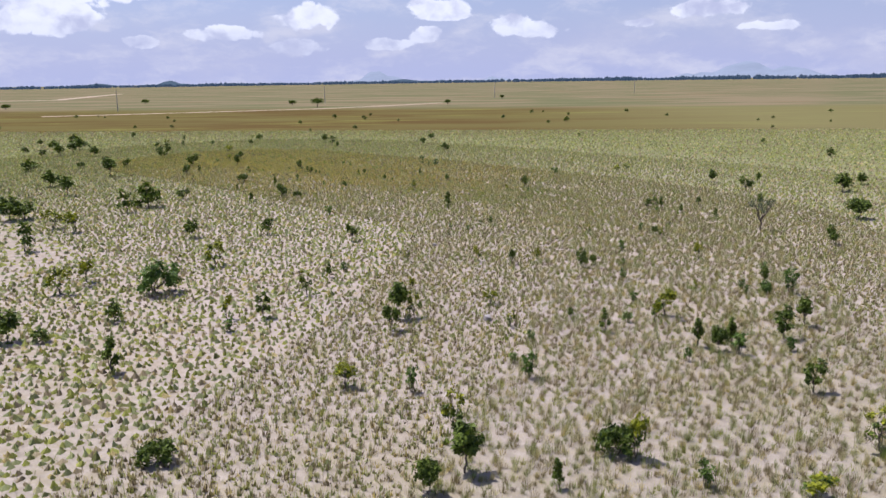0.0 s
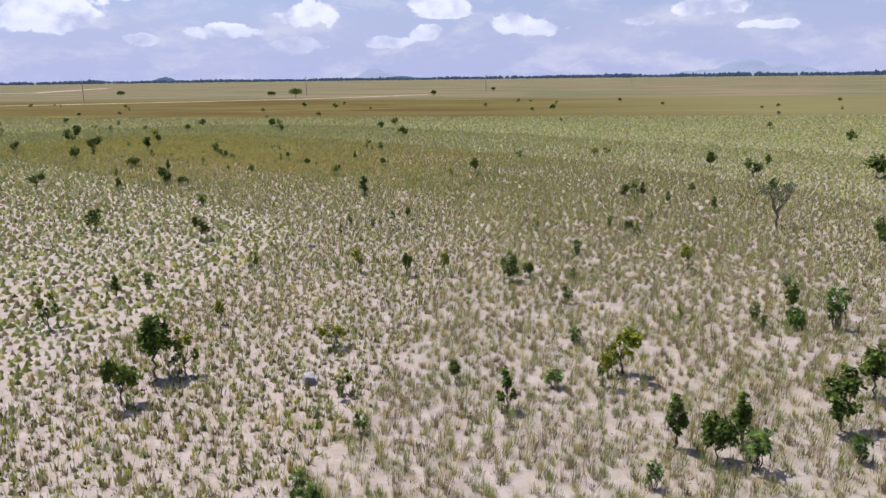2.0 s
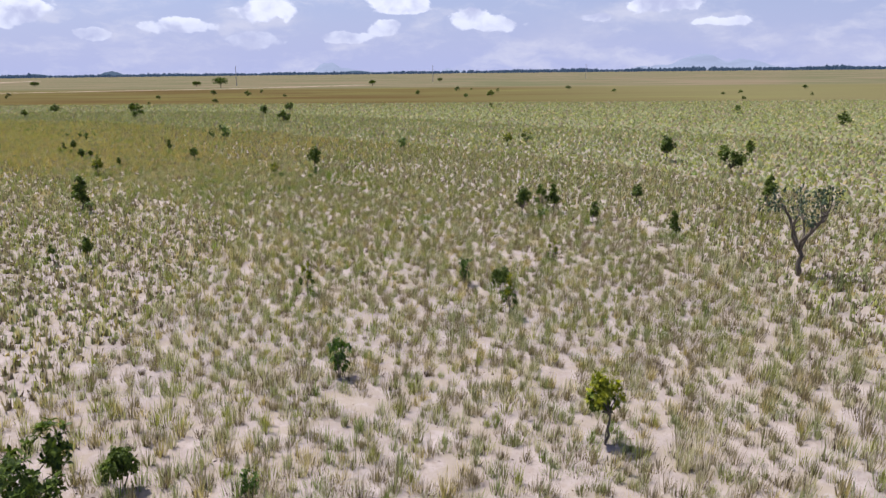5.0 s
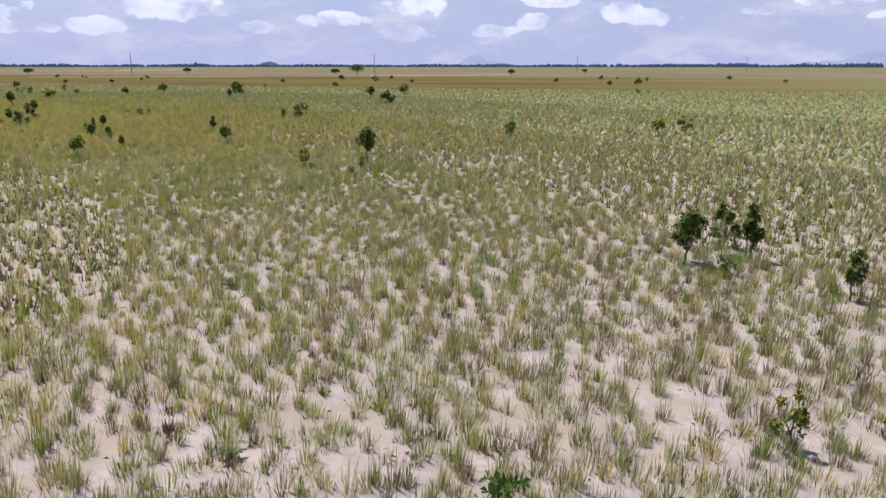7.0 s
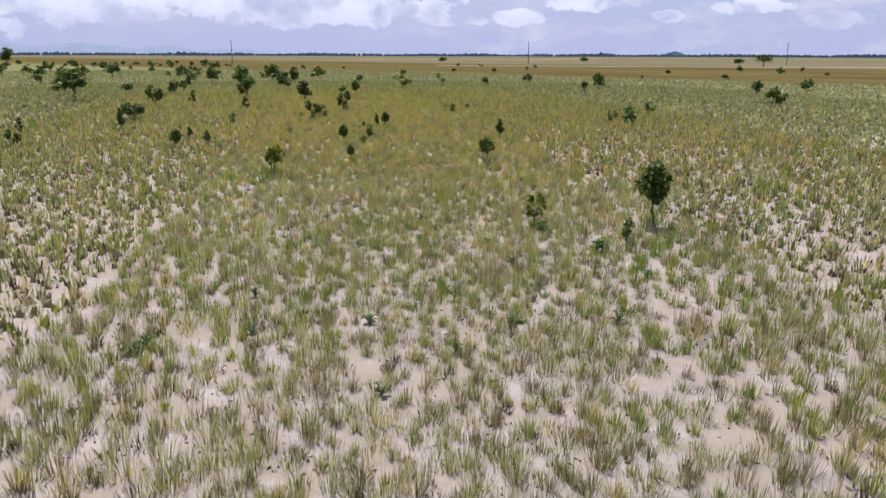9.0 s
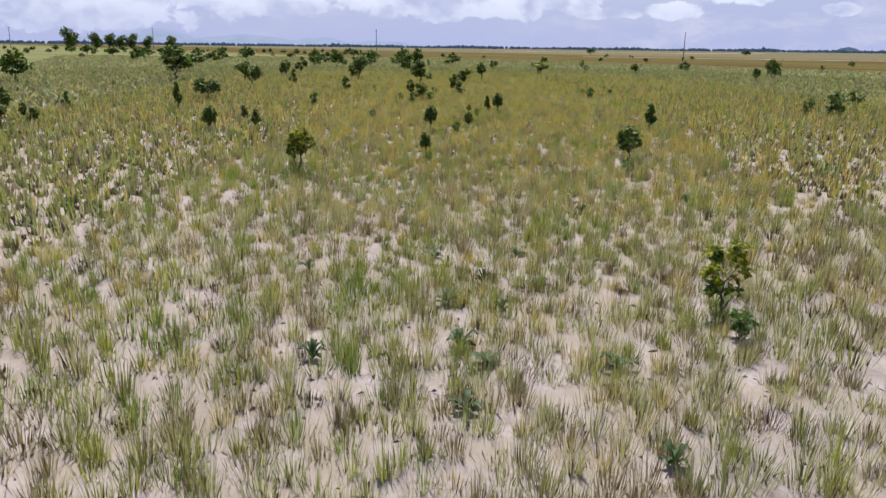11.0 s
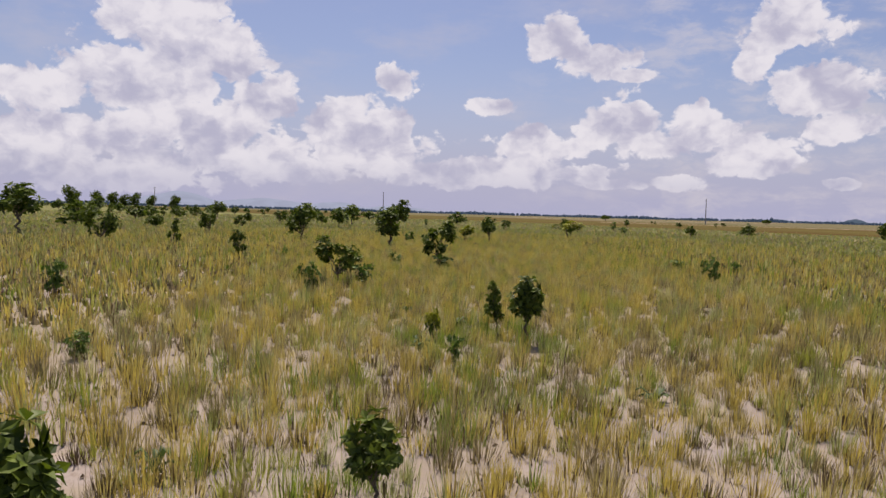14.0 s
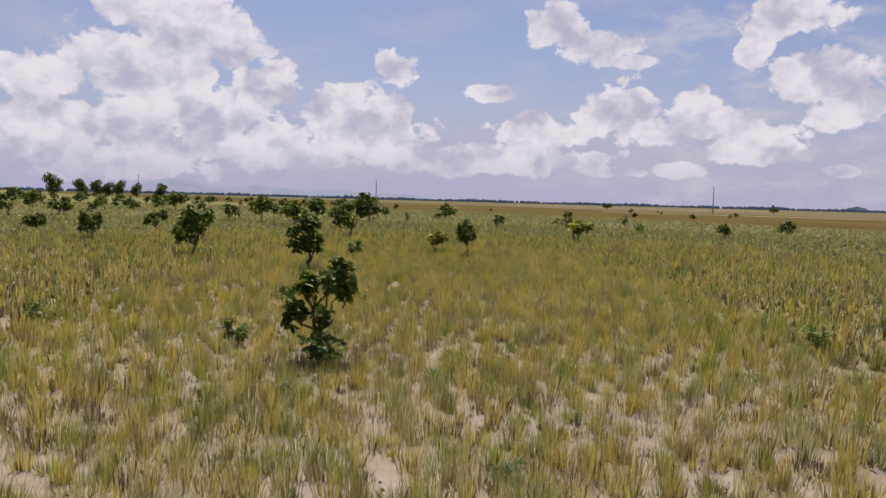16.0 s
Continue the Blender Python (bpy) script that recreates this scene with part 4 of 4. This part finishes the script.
tree_at(24.4, 54.3, 1.89, 0.88)
tree_at(27.4, 54.8, 1.66, 1.04)
tree_at(25.8, 52.9, 1.35, 1.47)
shrub_at(27.2, 52.4, 1.33, 1.96)
tree_at(32.3, 56.1, 2.19, 1.96)
tree_at(35.5, 59.6, 1.90, 1.80)
shrub_at(31.7, 53.1, 0.86, 1.04)
shrub_at(38.5, 70.6, 1.99, 1.42)
tree_at(-12.3, 97.5, 1.73, 1.50)
tree_at(-25.6, 102.2, 1.80, 1.55)
yellow_at(-12.7, 70.1, 2.06, 1.48)
tree_at(-11.8, 77.7, 1.03, 0.70)
shrub_at(-10.4, 80.2, 0.83, 1.20)
yellow_at(-1.4, 70.8, 1.12, 0.71)
yellow_at(-3.2, 84.9, 1.13, 0.89)
shrub_at(-19.5, 118.2, 1.24, 1.90)
tree_at(-51.2, 135.1, 1.60, 2.43)
tree_at(-36.8, 131.5, 1.39, 0.90)
tree_at(75.0, 139.5, 2.81, 3.04)
tree_at(53.4, 94.8, 1.64, 2.05)
shrub_at(22.7, 50.8, 0.79, 0.91)
shrub_at(8.6, 50.3, 0.61, 0.90)
yellow_at(4.3, 36.3, 2.76, 1.97)
tree_at(5.0, 32.6, 2.26, 2.20)
tree_at(2.9, 30.1, 1.30, 1.50)
bush_at(-13.7, 33.2, 1.05, 2.40)
bush_at(14.2, 35.0, 1.40, 2.50)
yellow_at(15.3, 34.5, 2.26, 1.30)
yellow_at(24.1, 30.0, 1.05, 2.00)
yellow_at(30.2, 35.7, 2.09, 1.98)
tree_at(30.0, 44.6, 1.68, 1.60)
tree_at(-23.5, 47.8, 2.26, 1.50)
tree_at(-29.4, 60.6, 1.40, 1.40)
bush_at(-29.0, 70.6, 2.84, 4.60)
tree_at(-36.5, 55.0, 1.98, 2.30)
tree_at(-33.5, 54.8, 0.84, 1.40)
shrub_at(-17.3, 58.0, 0.88, 1.60)
yellow_at(-40.0, 70.2, 2.21, 2.40)
yellow_at(-39.2, 74.6, 2.26, 2.15)
tree_at(-55.9, 90.3, 3.46, 2.40)
tree_at(-71.6, 112.5, 3.43, 3.50)
tree_at(-53.7, 125.4, 4.11, 4.20)
tree_at(-55.5, 120.3, 3.62, 2.66)
yellow_at(-60.6, 105.9, 2.63, 2.78)
yellow_at(-56.1, 103.5, 2.90, 2.69)
yellow_at(-27.1, 82.9, 2.30, 2.58)
tree_at(-36.5, 100.3, 1.83, 1.90)
tree_at(-15.1, 62.0, 1.78, 1.50)
yellow_at(-18.7, 61.6, 1.85, 1.14)
yellow_at(-4.3, 45.1, 1.33, 1.90)
shrub_at(0.8, 44.4, 1.44, 1.03)
shrub_at(9.6, 47.2, 1.49, 1.51)
tree_at(65.3, 112.5, 2.51, 3.50)
tree_at(82.3, 147.2, 2.03, 1.94)
tree_at(99.8, 200.8, 2.25, 2.14)
tree_at(10.3, 31.0, 1.16, 0.49)
shrub_at(18.5, 31.2, 1.15, 1.35)
tree_at(-69.7, 113.5, 2.54, 3.35)
tree_at(-86.6, 151.5, 3.23, 3.44)
tree_at(-76.0, 138.8, 3.62, 2.82)
tree_at(-140.1, 248.7, 2.59, 3.29)
tree_at(-140.5, 232.6, 1.99, 2.10)

stone_at(6.6, 61.3, 0.6, 0.95, 3)
stone_at(-0.4, 94.7, 0.4, 0.75, 5)

# the open grove behind: more small trees that thicken towards the woods
GROVE = random.Random(21)
for _ in range(95):
    b, d = radians(GROVE.uniform(56, 84)), 150 + 330 * GROVE.random() ** 0.8
    h = GROVE.uniform(1.3, 3.1)
    tree_at(-20 - math.sin(b) * d, 165 + math.cos(b) * d, h, h * GROVE.uniform(0.8, 1.4))
SCATTER = random.Random(22)
for _ in range(60):
    x, y = SCATTER.uniform(-260, 330), SCATTER.uniform(230, 480)
    h = SCATTER.uniform(1.0, 2.4)
    tree_at(x, y, h, h * SCATTER.uniform(0.8, 1.3))


def big_tree(x, y, tall, wide, seed, label, full=False):
    rng, nrng = random.Random(seed), np.random.default_rng(seed)
    base = tagged(new("broad_tree"), label, "tree")
    v, f = tube(bend(rng, (0, 0, -0.2), (0.2, 0, tall * 0.35), 5, 0.05), [0.4, 0.34, 0.3, 0.28, 0.25], 8)
    part("trunk", mesh_of("trunk", v, f, [BARK], smooth=True), base)
    heaps = []
    for i in range(12):
        a = i * 2.4
        r = wide * 0.4 * math.sqrt(i / 12)
        heaps.append(((math.cos(a) * r, math.sin(a) * r, tall * (0.78 - 0.25 * (r / (wide * 0.5)) ** 2) + rng.uniform(-0.3, 0.3)), wide * 0.16))
    if full:
        heaps = [((c[0] * 0.8, c[1] * 0.8, tall * (0.24 + 0.64 * ((i * 5) % 12) / 12)), wide * 0.22) for i, (c, r) in enumerate(heaps)]
    for c, r in heaps[:6]:
        v, f = tube(bend(rng, (0.2, 0, tall * 0.35), c, 4, 0.08), [0.2, 0.14, 0.1, 0.04], 5)
        part("limb", mesh_of("limb", v, f, [BARK]), base)
    v, f = leaves(nrng, heaps, 1500, 0.55 * max(1.0, tall / 6.5))
    part("crown", mesh_of("crown", v, f, [LEAF_DARK]), base)
    base.matrix_basis = pose(x, y, 0, 0, 0, seed * 40)
    return base


big_tree(-124, 612, 7.2, 11.0, 1, "large dark spreading tree beside the pale road")
big_tree(-158, 668, 4.0, 6.5, 2, "rounded dark tree on the far plain")
big_tree(-20, 640, 3.8, 4.5, 3, "rounded dark tree on the far plain")
big_tree(30, 800, 3.5, 4.5, 4, "rounded dark tree on the far plain")
big_tree(-330, 760, 4.0, 8.0, 5, "rounded dark tree on the far plain")
big_tree(-400, 640, 4.0, 8.0, 6, "rounded dark tree on the far plain")
for k, (b, h) in enumerate(((78.0, 16.0), (76.3, 12.5), (75.3, 12.0), (74.6, 10.5), (73.9, 12.0), (72.8, 10.5), (71.2, 11.0))):
    a = radians(b)
    big_tree(-24 - math.sin(a) * 620, 172 + math.cos(a) * 620, h, h * 0.85, 10 + k, "tall dark dense tree in a distant row", True)


# ---- grass ----
def in_sight(p):
    """The wedge of the plain that lies ahead of the flight."""
    x, y = p[:, 0], p[:, 1]
    return (y > 18) & (x < 14 + 0.56 * (y + 12)) & ((x > -0.7 * (y + 9) - 2) | (y > 112 + 0.3 * (28 - x)))


def soft_noise(p, scale, seed):
    """Smooth value noise between 0 and 1 over the plan."""
    r = np.random.default_rng(seed).random((256, 256))
    q = p / scale
    i = np.floor(q).astype(int)
    f = q - i
    f = f * f * (3 - 2 * f)
    a, b = r[i[:, 0] % 256, i[:, 1] % 256], r[(i[:, 0] + 1) % 256, i[:, 1] % 256]
    c, d = r[i[:, 0] % 256, (i[:, 1] + 1) % 256], r[(i[:, 0] + 1) % 256, (i[:, 1] + 1) % 256]
    return (a * (1 - f[:, 0]) + b * f[:, 0]) * (1 - f[:, 1]) + (c * (1 - f[:, 0]) + d * f[:, 0]) * f[:, 1]


def tussocks(name, cell, keep, blades, width, seed, label, box, grow=1.0, even=0.0, fans=0.5, heart=0.0, gaps=0.0, bushy=1.0, shade_thatch=0, ahead=True):
    """Bunch grass: on a jittered grid, each bunch a low matted heart under narrow blades that lean outwards."""
    rng = np.random.default_rng(seed)
    xs, ys = np.arange(box[0], box[2], cell), np.arange(box[1], box[3], cell)
    p = np.stack(np.meshgrid(xs, ys), -1).reshape(-1, 2)
    p = p + rng.uniform(-0.48, 0.48, p.shape) * cell
    p = p[in_sight(p) == ahead]
    p = p[keep(p)]
    thick = soft_noise(p, 1.0, 5) * 0.6 + soft_noise(p, 2.6, 15) * 0.3 + soft_noise(p, 11.0, 6) * 0.1
    late = 0.15 * np.clip((np.degrees(np.arctan2(30 - p[:, 0], p[:, 1] - 125)) - 30) / 22, 0, 1) * np.clip((p[:, 1] - 0.4 * p[:, 0] - 128) / 30, 0, 1)
    late = np.maximum(late, 0.66 * np.clip((52 - off_line(p, LINE[7:])) / 34, 0, 1) * np.clip((p[:, 1] - 0.4 * p[:, 0] - 142) / 20, 0, 1))
    p_keep = rng.random(len(p)) < np.clip(even + (1 - even) * 2.6 * (thick - 0.2) + 0.45 * late, 0.1, 1)
    # bare patches of sand where nothing stands
    room = soft_noise(p, 0.8, 25) * 0.7 + soft_noise(p, 2.0, 26) * 0.3 + 0.05 * late
    p_keep &= rng.random(len(p)) < np.clip((room - gaps) / 0.1, 0.16, 1) if gaps else True
    p, thick, late = p[p_keep], thick[p_keep], late[p_keep]
    n = len(p)
    green = np.clip((p[:, 1] - 0.3 * p[:, 0] - 70) / 70, 0, 1)
    kind_noise = 0.16 * (green - 0.5) + soft_noise(p, 6.0, 8) * 0.6 + soft_noise(p, 1.9, 18) * 0.4 + rng.normal(size=n) * 0.2
    slot = np.select([kind_noise < 0.17, kind_noise < 0.28, kind_noise < 0.46, kind_noise < 0.57, kind_noise < 0.74, kind_noise < 0.86], [6, 2, 0, 8, 1, 0], 3)
    slot = np.where(rng.random(n) < 0.07, 4, slot)
    dry = rng.random(n) < 0.35 + 0.5 * (1 - green)
    slot = np.where(dry, rng.choice([8, 8, 8, 0, 0, 6, 6, 2, 1, 5], n), slot)
    slot = np.where(rng.random(n) < 0.84 * late, rng.choice([7, 7, 7, 7, 7, 2, 2, 1, 8, 4], n), slot)
    slot = np.where((rng.random(n) < 0.75 * (1 - late)) & (blades < 9), rng.choice([0, 0, 0, 1, 2, 8, 1], n), slot)
    # fresh green growth round the feet of the trees
    spots = np.array(SPOTS)
    close = np.full(n, 99.0)
    for a in range(0, n, 4000):
        close[a : a + 4000] = np.sqrt(((p[a : a + 4000, None] - spots[None]) ** 2).sum(-1)).min(1)
    slot = np.where((close < 0.9) & (rng.random(n) < 0.75), rng.choice([3, 3, 0], n), slot)
    tall = rng.uniform(0.3, 0.56, n) * (0.8 + 0.5 * thick) * (1 + 0.05 * late) * np.where(slot == 4, 0.55, 1.0) * grow
    foot = rng.uniform(0.11, 0.25, n) * (0.75 + 0.6 * thick) * (0.55 + 0.45 * grow) * bushy
    verts, slots = [], []

    def blade_rows(count, half, reach, low, high, splay, tops, old):
        m = n * count
        own = np.repeat(np.arange(n), count)
        a = rng.uniform(0, 2 * np.pi, m)
        rr = foot[own] * rng.random(m) ** 0.7 * reach
        out = np.stack([np.cos(a), np.sin(a)], 1)
        root = np.concatenate([p[own] + out * rr[:, None], np.zeros((m, 1))], 1)
        root[:, 2] = relief_at(root[:, 0], root[:, 1]) - 0.02
        # short dead blades, whose dark brown also stands in for shade low down
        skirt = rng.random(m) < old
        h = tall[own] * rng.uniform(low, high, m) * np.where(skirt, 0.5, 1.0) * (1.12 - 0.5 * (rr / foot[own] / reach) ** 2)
        lean = rng.uniform(0.0, 1.0, m) ** 1.4 * splay * h + rr * 0.25
        drift = np.array([0.07, -0.03])
        tip = root + np.concatenate([out * lean[:, None] + drift * h[:, None], h[:, None]], 1)
        turn = a + rng.uniform(0.6, 2.5, m)
        side = np.stack([np.cos(turn), np.sin(turn), np.zeros(m)], 1) * (half * rng.uniform(0.7, 1.4, m))[:, None]
        # some broad at the ragged top, the others drawn out to a point
        fan = (rng.random(m) < tops)[:, None]
        low_tip = tip - (tip - root) * rng.uniform(0.05, 0.4, m)[:, None]
        verts.append(np.stack([np.where(fan, root, root - side), np.where(fan, low_tip + side * 1.5, root + side), tip], 1).reshape(-1, 3))
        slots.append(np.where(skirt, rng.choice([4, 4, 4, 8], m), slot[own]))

    blade_rows(blades, width, 1.1, 0.5, 1.15, 0.3, fans, 0.14)
    if shade_thatch:
        # old browned stubble at each bunch's foot, also painting in the shade there
        blade_rows(shade_thatch, width * 1.8, 1.0, 0.55, 1.25, 0.3, 0.2, 1.0)
    v = np.concatenate(verts)
    f, slot_of = np.arange(len(v)).reshape(-1, 3), np.concatenate(slots)
    if heart:
        # the matted heart of each bunch: a low ragged heap of bent blades
        k = 5
        t = np.arange(k) * 2 * np.pi / k + rng.uniform(0, 6.28, (n, 1))
        ring = np.stack([np.cos(t), np.sin(t)], -1)
        rim = (foot[:, None] * heart * rng.uniform(0.65, 1.35, (n, k)))[..., None]
        ground_z = relief_at(p[:, 0], p[:, 1])[:, None, None]
        peak = tall[:, None] * rng.uniform(0.42, 0.72, (n, 1)) * min(1.0, heart + 0.1)
        rows = [np.concatenate([p[:, None] + ring * rim, ground_z - 0.03 + np.zeros((n, k, 1))], 2)]
        q = (np.arange(k) + 1) % k
        tri = [(i, q[i], k) for i in range(k)]
        rows.append(np.concatenate([p + rng.normal(size=(n, 2)) * foot[:, None] * 0.3, ground_z[:, 0] + peak], 1)[:, None])
        hv = np.concatenate(rows, 1)
        hf = (np.arange(n)[:, None, None] * hv.shape[1] + np.array(tri)).reshape(-1, 3) + len(v)
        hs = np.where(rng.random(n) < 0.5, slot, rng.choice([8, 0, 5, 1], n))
        v, f, slot_of = np.concatenate([v, hv.reshape(-1, 3)]), np.concatenate([f, hf]), np.concatenate([slot_of, np.repeat(hs, len(tri))])
    me = mesh_of(name, v, f, GRASS, slot_of)
    tagged(new(name, me), label, "grass", kind="stuff")


LATE = LINE[5:]


def litter():
    """Dead leaves, stubs and clods strewn over the bare sand."""
    rng = np.random.default_rng(61)
    p = np.concatenate([rng.uniform((-75, 40), (60, 215), (30000, 2)), rng.uniform((-70, 112), (40, 205), (24000, 2))])
    p = p[in_sight(p)]
    near = off_line(p, LINE)
    p = p[(near < 24) & (rng.random(len(p)) < 1.15 - near / 24)]
    n = len(p)
    a = rng.uniform(0, 2 * np.pi, n)
    L, w = rng.uniform(0.025, 0.09, n), rng.uniform(0.012, 0.03, n)
    z = relief_at(p[:, 0], p[:, 1])
    c = np.concatenate([p, z[:, None]], 1)
    d, s = np.stack([np.cos(a), np.sin(a), 0 * a], 1), np.stack([-np.sin(a), np.cos(a), 0 * a], 1)
    up = np.array((0, 0, 1.0))
    hump = rng.uniform(0.012, 0.05, n)[:, None]
    v = np.stack([c - d * L[:, None], c + s * w[:, None], c + d * L[:, None], c - s * w[:, None], c + up * hump], 1)
    f = np.array([(0, 1, 4), (1, 2, 4), (2, 3, 4), (3, 0, 4)])
    me = mesh_of("leaf_litter", v.reshape(-1, 3), (np.arange(n)[:, None, None] * 5 + f).reshape(-1, 3), [GRASS[4]])
    tagged(new("leaf_litter", me), "dark dead leaves and clods strewn on sand", "litter", kind="stuff")


litter()
LOWS = random.Random(31)
for _ in range(46):
    u = LOWS.random()
    k = min(3, int(u * 4))
    a, c = LINE[5 + k], LINE[min(6 + k, 9)]
    f = u * 4 - k
    plant_at(float(a[0] + (c[0] - a[0]) * f) + LOWS.uniform(-11, 5), float(a[1] + (c[1] - a[1]) * f) + LOWS.uniform(-4, 11), LOWS.uniform(0.24, 0.4), LOWS.uniform(0.4, 0.7))
LOW, HIGH = LINE[3:], LINE[:5]
tussocks("grass", 0.44, lambda p: off_line(p, LATE) < 5.5, 70, 0.006, 101, "dry bunch grass in golden and straw tufts on bare sand", (-72, 115, 40, 214), 1.02, 0.82, 0.15, 0.0, 0.17, 1.05, 16)
tussocks("grass", 0.52, lambda p: (off_line(p, LOW) < 11) & (off_line(p, LATE) >= 5.5), 56, 0.009, 102, "dry olive bunch grass in tufts on bare sand", (-92, 60, 58, 226), 1.15, 0.86, 0.25, 0.0, 0.16, 1.1, 11)
tussocks("grass", 0.58, lambda p: (off_line(p, HIGH) < 15) & (off_line(p, LOW) >= 11), 46, 0.011, 105, "grey-brown bunch grass in rounded tufts on pale sand", (-30, 18, 70, 140), 1.35, 0.84, 0.3, 0.0, 0.22, 1.1, 9)
tussocks("grass", 0.58, lambda p: (off_line(p, LINE) < 34) & (off_line(p, LOW) >= 11) & (off_line(p, HIGH) >= 15), 11, 0.026, 106, "grey-green bunch grass in tufts on pale sand", (-100, 18, 75, 245), 1.3, 0.95, 0.4, 0.6, 0.1, 1.15, 4)
tussocks("grass", 0.7, lambda p: (off_line(p, LINE) < 75) & (off_line(p, LINE) >= 34), 3, 0.04, 103, "grey-green bunch grass in close tufts", (-140, 20, 110, 285), 1.2, 0.97, 0.5, 1.3)
tussocks("grass", 1.12, lambda p: (off_line(p, LINE) < 220) & (off_line(p, LINE) >= 75) & (p[:, 1] < 318 - 0.1 * p[:, 0]), 2, 0.08, 104, "dense olive grass over the open plain", (-290, 25, 230, 345), 1.15, 0.8, 0.5, 1.8)
tussocks("grass", 1.15, lambda p: off_line(p, LINE) < 110, 2, 0.1, 107, "grey-green bunch grass beside the line of flight", (-130, -120, 140, 200), 1.2, 0.9, 0.5, 1.9, 0.0, 1.0, 0, False)
